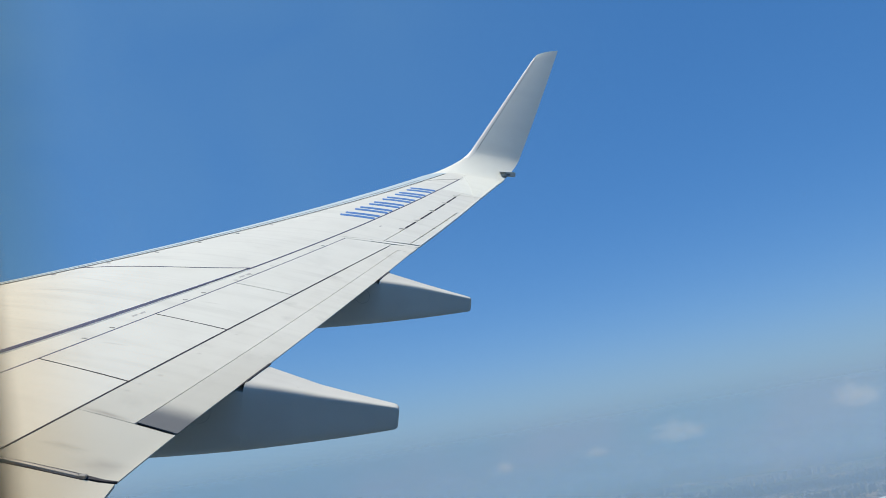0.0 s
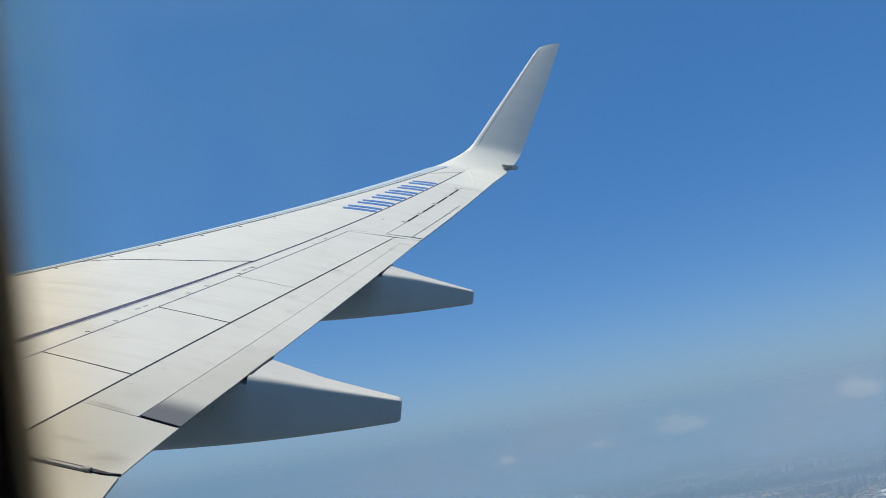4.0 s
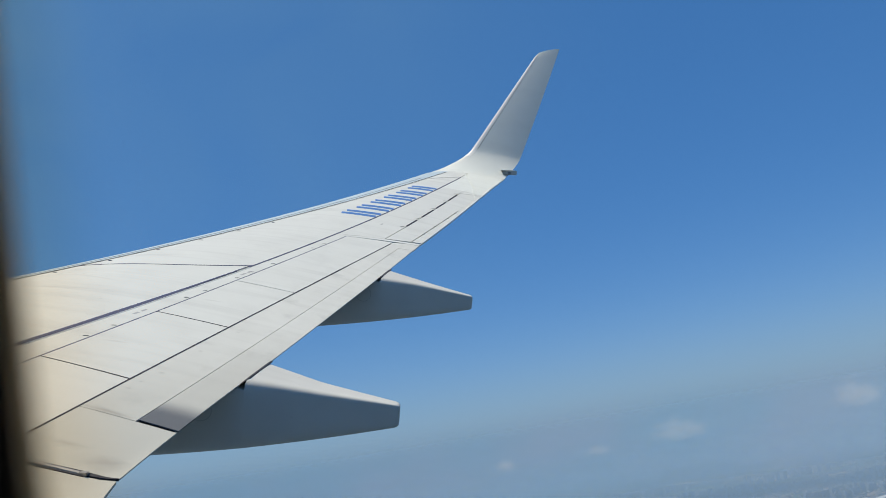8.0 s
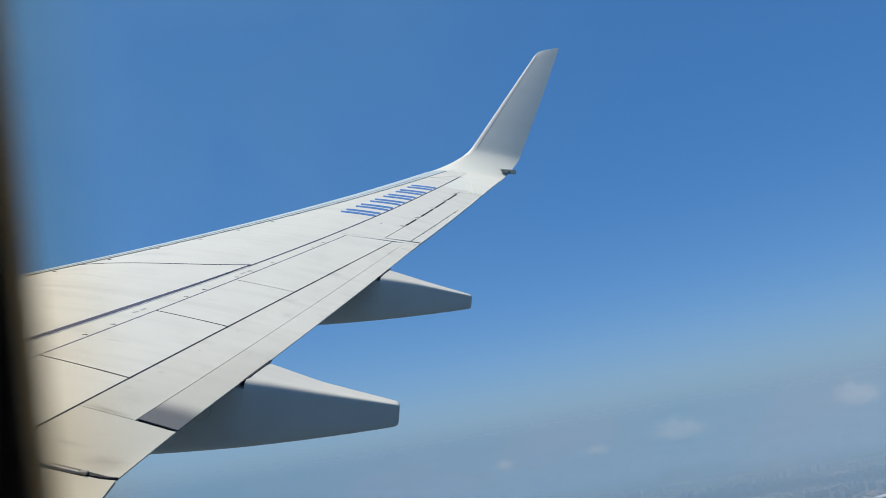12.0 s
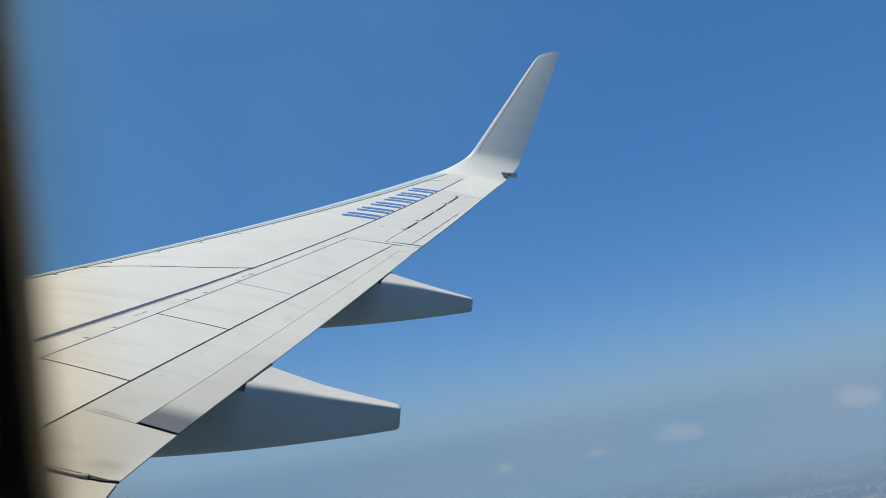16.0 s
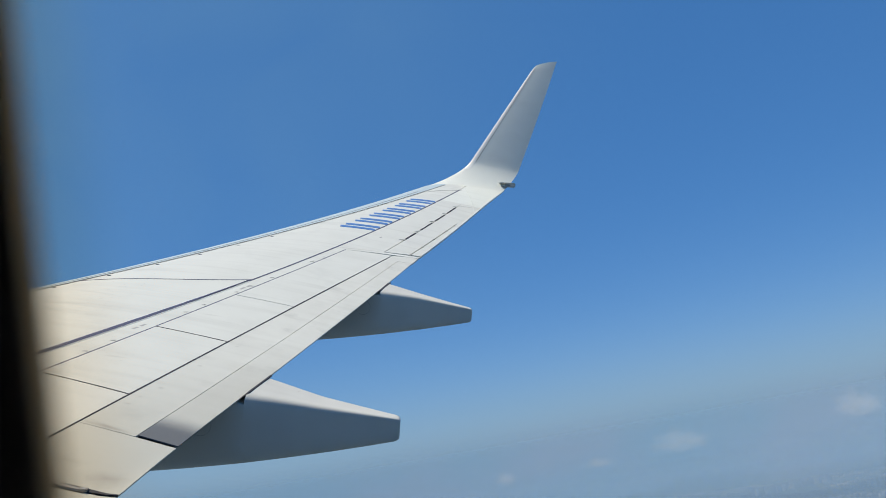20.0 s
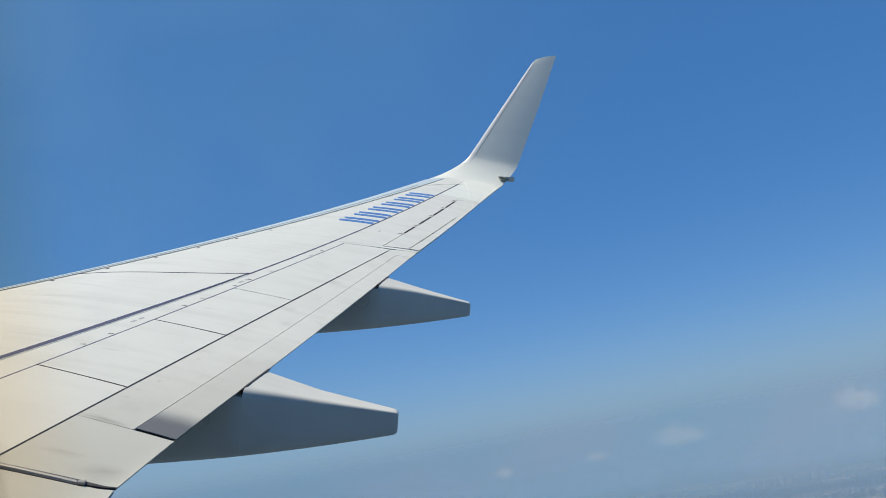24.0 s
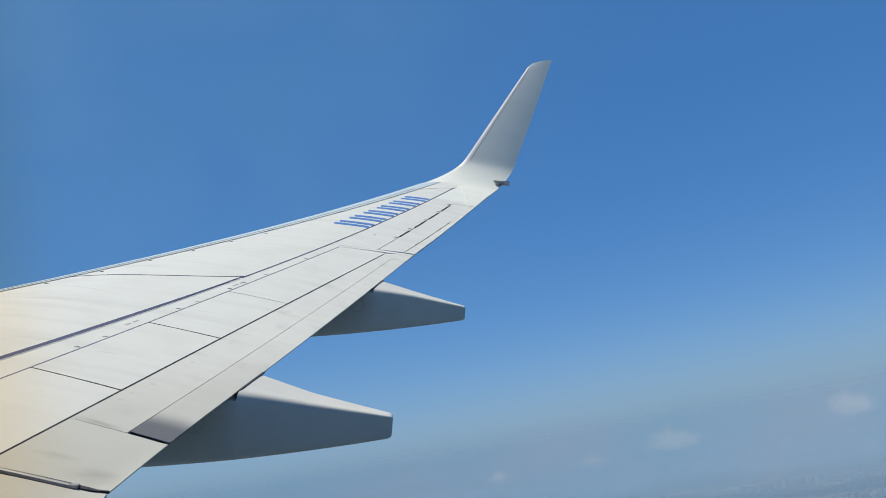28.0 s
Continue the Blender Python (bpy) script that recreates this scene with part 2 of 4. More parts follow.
for x, y, long, wide, turn, amount in ((-3.0, 8.86, 0.40, 0.035, 0.16, 0.28), (-2.85, 9.28, 0.42, 0.035, -0.25, 0.25), (-2.6, 10.3, 0.40, 0.04, 0.1, 0.2), (-2.15, 7.88, 0.16, 0.025, 0.15, 0.35), (-2.75, 7.9, 0.4, 0.05, 0.1, 0.22), (-1.75, 9.1, 0.14, 0.025, 0.15, 0.25)):
    stain(SKIN, x, y, long, wide, turn, GRIME, amount)


# ---- the airliner ----
airliner = tagged(new("airliner"), "white and grey passenger airliner in flight with blended winglet", "airliner")
airliner.matrix_world = TILT


def part(name, bm, mat, parent=airliner, label="", smooth=True):
    me = bpy.data.meshes.new(name)
    bmesh.ops.recalc_face_normals(bm, faces=bm.faces)
    for f in bm.faces:
        f.smooth = smooth if smooth in (True, False) else f.smooth
    bm.to_mesh(me)
    bm.free()
    me.materials.append(mat)
    if smooth == "auto" or smooth is True:
        me.set_sharp_from_angle(angle=radians(35))
    ob = new(name, me)
    ob.parent = parent
    if label:
        ob["label"] = label
    return ob


def lerp(a, b, t):
    return Vector(a) * (1 - t) + Vector(b) * t


def bezier(a, b, c, t):
    return lerp(lerp(a, b, t), lerp(b, c, t), t)


def grid(bm, rows, close_u=False):
    """Quads over rows of points."""
    v = [[bm.verts.new(p) for p in r] for r in rows]
    for a, b in zip(v, v[1:]):
        n = len(a)
        for k in range(n if close_u else n - 1):
            bm.faces.new((a[k], a[(k + 1) % n], b[(k + 1) % n], b[k]))
    return v


# planform lines of the outer wing: x as a function of the span y
def lead(y): return -3.448 + 0.5306 * (y - 10)
def trail(y): return -0.5027 + 0.2787 * (y - 10)
def slat_edge(y): return lead(y) + 0.37
def spar(y): return -1.64 + 0.378 * (y - 10.27)
def hinge(y): return -2.08 + 0.343 * (y - 8.61) + 0.006 * (y - 8.61) ** 2
def spoiler_end(y): return -1.49 + 0.306 * (y - 8.59) + 0.0085 * (y - 8.59) ** 2
def aft_edge(y): return -1.22 + 0.268 * (y - 8.43) + 0.0035 * (y - 8.43) ** 2
def aileron_hinge(y): return -0.38 + 0.327 * (y - 12.29)
def rear(y):
    """The visible trailing edge: flap, aileron, tip."""
    if y < 12.29:
        return -1.171 + 0.2598 * (y - 7.71) + 0.0267 * max(7.71 - y, 0) ** 2 - 0.014 * math.sin(math.pi * min(max((y - 7.7) / 4.4, 0), 1))
    return 0.03 + 0.3003 * (y - 12.29) + 0.017 * max(y - 15.4, 0) ** 2


def tab_edge(y): return -0.08 + 0.326 * (y - 12.34)


INCIDENCE = math.tan(radians(1.83))


def bend(y):
    """Height of the wing's chord line: dihedral and the flex of flight."""
    e = max(y - 1.9, 0)
    return -1.972 + math.tan(radians(6)) * e + 1.3346 * (e / 15) ** 2


def upper(x, y):
    c = max(trail(y) - lead(y), 0.5)
    k = (x - lead(y)) / c
    q = min(max(k, 0), 1)
    a = 0.058 * (1 - (max(0.38 - q, 0) / 0.38) ** 2.2) * (1 - (max(q - 0.38, 0) / 0.62) ** 1.7)
    return bend(y) + a * c - (k - 0.4) * c * INCIDENCE


def lower(x, y):
    c = max(trail(y) - lead(y), 0.5)
    k = min(max((x - lead(y)) / c, 0), 1)
    return bend(y) - (k - 0.4) * c * INCIDENCE - 0.125 * c * math.sqrt(k) * (1 - k) ** 1.2 - 0.004


def panel(name, front, back, inner, outer, mat, label="", gap=0.006, lift=0.0, thick=0.018, nu=8, nv=24, parent=airliner):
    """A skin panel between two planform lines; inner and outer are its span at the front and the back edge."""
    bm = bmesh.new()
    top, low = [], []
    for j in range(nv + 1):
        v = j / nv
        r, s = [], []
        for i in range(nu + 1):
            u = i / nu
            yi = inner[0] + (inner[1] - inner[0]) * u + gap
            yo = outer[0] + (outer[1] - outer[0]) * u - gap
            y = yi + (yo - yi) * v
            a, b = front(y) + gap, back(y) - gap
            x = a + (b - a) * u
            z = upper(x, y) + lift
            r.append((x, y, z))
            s.append((x, y, z - thick))
        top.append(r)
        low.append(s)
    v = grid(bm, top)
    w = grid(bm, low)
    ring = lambda m: m[0] + [r[-1] for r in m[1:]] + m[-1][-2::-1] + [r[0] for r in m[-2:0:-1]]
    a, b = ring(v), ring(w)
    for k in range(len(a)):
        bm.faces.new((a[k], a[(k + 1) % len(a)], b[(k + 1) % len(a)], b[k]))
    return part(name, bm, mat, parent, label)


# inner structure under the skins, seen dark through the joints
bm = bmesh.new()
rows = []
for j in range(60):
    y = 0.2 + j * (16.7 - 0.2) / 59
    c0, c1 = lead(y) + 0.05, rear(y) - 0.05
    up = [(c0 + (c1 - c0) * k / 16, y, min(upper(c0 + (c1 - c0) * k / 16, y) - 0.03, 9)) for k in range(17)]
    dn = [(c0 + (c1 - c0) * k / 16, y, min(lower(c0 + (c1 - c0) * k / 16, y), upper(c0 + (c1 - c0) * k / 16, y) - 0.04)) for k in range(16, -1, -1)]
    rows.append(up + dn)
v = grid(bm, rows, True)
bm.faces.new(v[0])
bm.faces.new(v[-1])
part("wing_structure", bm, DARK, label="dark structure inside the wing joints")


def line_at(x):
    return lambda y: x


wing_skin = panel("wing_skin", slat_edge, spar, (0.3, 0.3), (16.66, 16.70), SKIN, "matt grey wing skin with faint streaks", nu=14, nv=72)
hinge_panel = panel("trailing_panel", spar, hinge, (0.3, 0.3), (12.0, 12.04), SKIN, gap=0.003, nu=3, nv=40)
panel("trailing_panel", spar, aileron_hinge, (12.0, 12.17), (15.411, 15.417), SKIN, gap=0.002, nu=5)
panel("closing_panel", hinge, rear, (11.97, 12.24), (12.041, 12.315), SKIN, gap=0.0015)
SPOIL = [(0.3, 0.3), (1.8, 1.8), (3.2, 3.2), (4.6, 4.6), (5.98, 5.95), (7.40, 7.34), (8.61, 8.59), (9.735, 9.735), (11.96, 12.10)]
for a, b in zip(SPOIL, SPOIL[1:]):
    panel("spoiler", hinge, spoiler_end, a, b, SKIN, gap=0.005, lift=0.003)
flap = panel("flap", spoiler_end, aft_edge, (6.84, 6.822), (12.10, 12.18), FLAP, "pale outboard flap with grey smudges", gap=0.0015, nv=40)
panel("aft_flap", aft_edge, rear, (6.845, 6.83), (11.93, 12.0), AFT, "pale aft flap, darker towards its inner end", gap=0.0035, thick=0.008, nv=40)
flap_root = panel("flap_root_panel", spoiler_end, rear, (6.15, 6.163), (6.84, 6.805), FLAP, "pale flap root panel with rows of rivets", gap=0.0015, thick=0.008, nu=14)
panel("flap_end_panel", aft_edge, rear, (11.935, 12.003), (12.18, 12.23), FLAP, gap=-0.001)
inboard_flap = panel("inboard_flap", spoiler_end, line_at(-1.51), (0.3, 0.3), (6.10, 6.145), FLAP, "pale inboard flap", gap=0.006, nv=20)
aileron = panel("aileron", aileron_hinge, tab_edge, (12.18, 12.30), (14.26, 14.26), SKIN, gap=0.009)
panel("aileron", aileron_hinge, rear, (14.243, 14.243), (15.243, 15.375), SKIN, gap=0.007)
panel("closing_panel", aileron_hinge, rear, (15.245, 15.377), (15.411, 15.418), SKIN, gap=0.002)
tab = panel("tab", tab_edge, rear, (12.31, 12.35), (14.25, 14.25), SKIN, gap=0.005)
tip = panel("tip_panel", spar, rear, (15.408, 15.42), (16.74, 16.86), WHITE, "gloss white wing tip", gap=0.002)

# slats
S = [0.3, 2.2, 4.2, 6.6, 9.0, 11.4, 13.8, 16.6]
for a, b in zip(S, S[1:]):
    bm = bmesh.new()
    rows = []
    for j in range(13):
        y = a + 0.004 + (b - a - 0.008) * j / 12
        r = [(slat_edge(y) - 0.010 - 0.36 * k / 8, y, upper(slat_edge(y) - 0.010 - 0.36 * k / 8, y) + 0.003) for k in range(9)]
        r += [(lead(y) + 0.34 * (k / 6) ** 2, y, lower(lead(y) + 0.34 * (k / 6) ** 2, y)) for k in range(1, 7)]
        rows.append(r)
    grid(bm, rows)
    part("slat", bm, SLAT, label="bare metal leading edge slat")


def strip(name, curve, width, mat, lift=0.003, n=24, label="", high=0.0, parent=airliner):
    """A narrow ribbon laid on the skin along curve(u) -> x, y, with width(u)."""
    bm = bmesh.new()
    rows = []
    for j in range(n + 1):
        x, y = curve(j / n)
        x2, y2 = curve(min(j / n + 0.01, 1.01))
        d = Vector((x2 - x, y2 - y)).normalized()
        w = width(j / n) / 2
        r = []
        for s, h in ((-1, 0), (-1, 1), (0, 1.0 + high), (1, 1), (1, 0)):
            px, py = x - d.y * w * s, y + d.x * w * s
            r.append((px, py, upper(px, py) + (lift * h if h else -0.01)))
        rows.append(r)
    grid(bm, rows)
    return part(name, bm, mat, parent, label)


# dark strip along the rear edge of the inner skin
strip("skin_edge_strip", lambda u: (spar(1.6 + 8.66 * u) - 0.012, 1.6 + 8.66 * u), lambda u: 0.038 * min(1, (1 - u) * 5) + 0.006, GREYBLUE, 0.005, 40,
      "dark grey strip along the skin edge", parent=wing_skin)

# pale strips painted as sunlit highlights on the edges beside the dark joints
BRIGHT = material("pale_highlight_paint", (0.84, 0.84, 0.82), 0.35, grain=0.1, scale=20.0)
strip("edge_highlight", lambda u: (spar(4.0 + 6.2 * u) - 0.016 - 0.022 * min(1, (1 - u) * 5), 4.0 + 6.2 * u), lambda u: 0.005, BRIGHT, 0.004, 40)
strip("edge_highlight", lambda u: (spar(4.0 + 6.2 * u) + 0.014, 4.0 + 6.2 * u), lambda u: 0.005, BRIGHT, 0.004, 40)
strip("edge_highlight", lambda u: (rear(12.4 + 4.2 * u) - 0.012, 12.4 + 4.2 * u), lambda u: 0.008, BRIGHT, 0.004, 30)
strip("skin_seam", lambda u: (slat_edge(5.5 + 10.2 * u) + 0.032, 5.5 + 10.2 * u), lambda u: 0.007, BARE, 0.0025, 40, parent=wing_skin)
strip("slat_seam", lambda u: (lead(6.5 + 9.4 * u) + 0.27, 6.5 + 9.4 * u), lambda u: 0.012, BARE, 0.006, 40)
strip("skin_seam", lambda u: tuple(bezier((slat_edge(15.7), 15.7, 0), (0.15, 15.99, 0), (0.668, 16.25, 0), u)[:2]), lambda u: 0.006, BARE, 0.0025, 16, parent=wing_skin)
strip("skin_seam", lambda u: (spar(10.2 + 6.05 * u) + 0.004, 10.2 + 6.05 * u), lambda u: 0.016, GREYBLUE, 0.003, 40, parent=wing_skin)
strip("skin_seam", lambda u: (hinge(1.6 + 10.36 * u), 1.6 + 10.36 * u), lambda u: 0.012, GREYBLUE, 0.003, 40, parent=wing_skin)
strip("skin_seam", lambda u: tuple(bezier((-3.217, 9.794, 0), (-2.45, 9.75, 0), (-1.64, 10.27, 0), u)[:2]), lambda u: 0.011, GREYBLUE, 0.003, 30, parent=wing_skin)
# dark ribbons laid over the spoiler joints, painting the shade inside them
for a, b in SPOIL[4:7]:
    strip("spoiler_seam", lambda u, a=a, b=b: (hinge(a) + (spoiler_end(b) - hinge(a)) * u, a + (b - a) * u), lambda u: 0.005 if u < 0.65 else 0.010, DARK, 0.0055, 12)

strip("spoiler_gap", lambda u: (spoiler_end(5.0 + 2.33 * u), 5.0 + 2.33 * u), lambda u: 0.009, DARK, 0.003, 20, parent=flap)
strip("spoiler_gap", lambda u: (spoiler_end(7.33 + 2.41 * u), 7.33 + 2.41 * u), lambda u: 0.011, DARK, 0.003, 20, parent=flap)
strip("spoiler_gap", lambda u: (spoiler_end(9.74 + 2.30 * u), 9.74 + 2.30 * u), lambda u: 0.013 if u < 0.52 else 0.008, DARK, 0.003, 30, parent=flap)


def box(name, centre, size, mat, parent=airliner, yaw=0.0, label="", round_edge=0.09):
    """A small block with softened edges, standing on the skin unless it has a height of its own."""
    bm = bmesh.new()
    bmesh.ops.create_cube(bm, size=1)
    bmesh.ops.bevel(bm, geom=list(bm.edges), offset=round_edge, segments=2, affect="EDGES")
    bm.transform(Matrix.Translation(centre) @ Matrix.Rotation(yaw, 4, "Z") @ Matrix.Diagonal((*size, 1)))
    return part(name, bm, mat, parent, label)


# small dark fastener plates behind the slats and hinge brackets ahead of the spoilers
for k in range(9):
    y = 7.794 + 0.552 * k
    x = lead(y) + 0.487
    box("vent_plate", (x, y, upper(x, y) + 0.003), (0.034, 0.022, 0.005), GREYBLUE, yaw=0.5, parent=wing_skin)
for k, y in enumerate((6.35, 6.62, 7.88, 8.17, 9.06, 9.32, 9.82, 10.07, 10.45, 11.25, 11.50)):
    x = hinge(y) - 0.03
    box("hinge_bracket", (x, y, upper(x, y) + 0.004), (0.024, 0.006, 0.004), BARE, yaw=0.1, parent=hinge_panel)
    box("hinge_pin", (x - 0.02, y - 0.004, upper(x, y) + 0.003), (0.012, 0.011, 0.004), BARE, parent=hinge_panel)
# unreadable stencils
for y0, y1, dx in ((8.47, 8.53, 0.10), (8.56, 8.62, 0.10), (9.92, 10.0, 0.09), (10.03, 10.10, 0.09), (13.55, 13.62, -0.2), (12.75, 12.81, 0.2)):
    strip("stencil", lambda u, a=y0, b=y1, d=dx: (spar(a + (b - a) * u) + d, a + (b - a) * u), lambda u: 0.02, STENCIL, 0.0015, 2, parent=hinge_panel)
# aileron hinge fittings: dark ribbons painted as cut-outs, with pale covers between
for a, b in ((12.92, 13.30), (13.50, 13.98), (14.10, 14.55), (14.66, 15.10)):
    strip("hinge_slot", lambda u, a=a, b=b: (aileron_hinge(a + (b - a) * u), a + (b - a) * u), lambda u: 0.020, DARK, 0.0045, 4, parent=aileron)
for y in (12.86, 13.40, 14.05, 14.61, 15.14):
    x = aileron_hinge(y) - 0.03
    box("hinge_cover", (x, y, upper(x, y) + 0.004), (0.06, 0.022, 0.007), SKIN, yaw=0.1, parent=aileron)
for y in (12.75, 13.2, 13.75, 14.1):
    x = tab_edge(y)
    box("tab_hinge", (x, y, upper(x, y) + 0.003), (0.03, 0.014, 0.006), BARE, yaw=0.1, parent=tab)

# registration on the outer wing: two plain blue bars for each character
for k in range(6):
    for y in (13.085 + 0.396 * k, 13.235 + 0.396 * k):
        strip("registration_bar", lambda u, y=y, long=0.455 - 0.013 * k: (spar(y) - 0.012 - long * u, y - 0.03 * u), lambda u: 0.092, BLUE, 0.0025, 8, parent=wing_skin)

# dark ribbons painted as the slot between the two flaps, with the torque tube lying in it
strip("flap_slot", lambda u: (-2.45 + 0.77 * u, 6.115 + 0.03 * u), lambda u: 0.052, DARK, 0.004, 12, parent=inboard_flap)
strip("flap_slot", lambda u: (-1.70 + 0.19 * u, 6.15 + 0.015 * u), lambda u: 0.036 - 0.03 * u, DARK, 0.004, 6, parent=inboard_flap)
bm = bmesh.new()
grid(bm, [[(-2.45 + 0.74 * j / 8, 6.112 + 0.028 * j / 8 + 0.016 * math.cos(a * math.tau / 10),
           upper(-2.45 + 0.74 * j / 8, 6.12) + 0.004 + 0.016 * math.sin(a * math.tau / 10)) for a in range(10)] for j in range(9)], True)
part("torque_tube", bm, BARE, inboard_flap, "pale metal tube in the flap slot")
box("tube_end", (-1.695, 6.145, upper(-1.695, 6.145) + 0.004), (0.055, 0.04, 0.018), BARE, parent=inboard_flap)

# rows of rivets on the flap root and the inner flap
RIVET = bpy.data.meshes.new("rivet")
bm = bmesh.new()
bmesh.ops.create_icosphere(bm, subdivisions=1, radius=0.0026)
bm.transform(Matrix.Diagonal((1, 1, 0.3, 1)))
bm.to_mesh(RIVET)
bm.free()
RIVET.materials.append(material("dull_rivet_head", (0.40, 0.37, 0.32), 0.6, grain=0.2, scale=40.0))


def rivet(x, y, z=None, parent=airliner):
    ob = new("rivet", RIVET)
    ob.parent = parent
    ob.location = (x, y, upper(x, y) + 0.001 if z is None else z)
    return ob


for k in range(14):
    rivet(-1.79 + 0.0115 * k, 6.25 + 0.0445 * k, parent=flap_root)
for k in range(11):
    rivet(-2.06 + 0.029 * k, 6.528 - 0.001 * k, parent=flap_root)
    rivet(-1.985 + 0.030 * k, 6.872 - 0.0035 * k, parent=flap_root)
    rivet(-2.05 + 0.046 * k, 6.165 + 0.006 * k, parent=flap_root)


# winglet
def rise(a, b, leave, arrive, t):
    """The curve from a to b that leaves along the wing's slope and arrives along the blade."""
    a, b = Vector(a), Vector(b)
    return a * (1 - t) ** 3 + (a + Vector(leave)) * 3 * t * (1 - t) ** 2 + (b - Vector(arrive)) * 3 * t * t * (1 - t) + b * t ** 3


def winglet_edges(s):
    """Leading and trailing point: s from 0 to 0.3 the blended root, then the straight blade."""
    l1, t1 = (0.836, 17.208, 1.399), (1.712, 17.194, 1.31)
    l2, t2 = (1.950, 17.85, 3.338), (2.352, 17.88, 3.446)
    if s < 0.3:
        t = s / 0.3
        return (rise((lead(16.5), 16.5, bend(16.5) + 0.02), l1, (0.276, 0.345, 0.097), (0.102, 0.059, 0.177), t),
                rise((rear(16.74), 16.74, upper(rear(16.74), 16.74)), t1, (0.037, 0.123, 0.034), (0.050, 0.054, 0.167), t))
    t = (s - 0.3) / 0.7
    a, b = lerp(l1, l2, t), lerp(t1, t2, t)
    b.x += 0.01 * math.sin(math.pi * t)
    a.x += 0.02 * max(0, (t - 0.93) / 0.07) ** 2
    return a, b


def winglet_section(s, k):
    """Point on the section at s; k from 0 (trailing, inner face) over the nose at 0.5 to 1 (trailing, outer face)."""
    a, b = winglet_edges(s)
    a2, b2 = winglet_edges(min(s + 0.01, 1))
    a1, b1 = winglet_edges(max(s - 0.01, 0))
    n = (b - a).cross((a2 + b2) - (a1 + b1)).normalized()   # inboard and up
    q = abs(2 * k - 1) ** 1.6
    side = 1 if k < 0.5 else -1
    th = (0.075 - 0.048 * min(s / 0.34, 1) if side > 0 else 0.05) * (b - a).length * 1.9 * (math.sqrt(q) * (1 - q) ** 0.9 + 0.002)
    fade = 1 if s < 0.97 else max(0.25, (1 - s) / 0.03)
    p = a.lerp(b, q) + n * th * side * fade
    if s > 0.95:
        p.z += 0.016 * math.sin(math.pi * q) * (s - 0.95) / 0.05
    if side > 0 and s < 0.3:
        # meets the wing's upper skin
        a0, b0 = winglet_edges(0)
        p0 = a0.lerp(b0, q)
        n0 = (b0 - a0).cross(winglet_edges(0.01)[0] + winglet_edges(0.01)[1] - a0 - b0).normalized()
        p0 += n0 * 0.075 * (b0 - a0).length * 1.9 * (math.sqrt(q) * (1 - q) ** 0.9 + 0.002)
        f = s / 0.3
        p.z += (upper(p0.x, p0.y) + 0.002 - p0.z) * (1 - f * f * (3 - 2 * f))
    return p


bm = bmesh.new()
rows = [[winglet_section(j / 44, k / 28) for k in range(29)] for j in range(45)]
v = grid(bm, rows)
bm.faces.new(v[-1])
winglet = part("winglet", bm, WHITE, label="gloss white blended winglet curving up from the tip")
bm = bmesh.new()
nose = [[winglet_section(j / 44, k / 28) for k in range(11, 18)] for j in range(10, 44)]
cents = [sum((Vector(p) for p in r), Vector()) / len(r) for r in nose]
grid(bm, [[p + (p - c).normalized() * 0.004 for p in r] for r, c in zip(nose, cents)])
part("leading_edge", bm, EDGE, winglet, "polished metal leading edge")
bm = bmesh.new()
rows = []
for j in range(25):
    s = 0.31 + 0.66 * j / 24
    a, b = winglet_edges(s)
    n = (b - a).cross(Vector((0.3, 0.2, 1))).normalized()
    rows.append([winglet_section(s, k) + n * 0.005 for k in (0.388, 0.379 + 0.004 * noise.noise(Vector((s * 14, 0, 0))))])
grid(bm, rows)
part("edge_strip", bm, JOINT, winglet, "smudged sealant behind the leading edge")
tail_light = box("tail_light", (1.545, 16.93, 1.014), (0.175, 0.09, 0.080), FAIR, label="grey tail light housing on the wing tip")
box("light_lens", (1.505, 16.884, 1.006), (0.06, 0.008, 0.030), JOINT, parent=tail_light)
box("light_fin", (1.47, 16.92, 1.046), (0.24, 0.10, 0.008), WHITE, parent=tail_light)
box("light_fin", (1.45, 16.90, 0.975), (0.13, 0.06, 0.008), BARE, parent=tail_light)
# thin raised white strip added for the bright streak across the tip
strip("tip_streak", lambda u: tuple(bezier((0.50, 17.0, 0), (0.86, 16.55, 0), (0.82, 15.1, 0), u)[:2]), lambda u: 0.022 * (1 - 0.6 * u), WHITE, 0.004, 24, high=0.6, parent=tip)


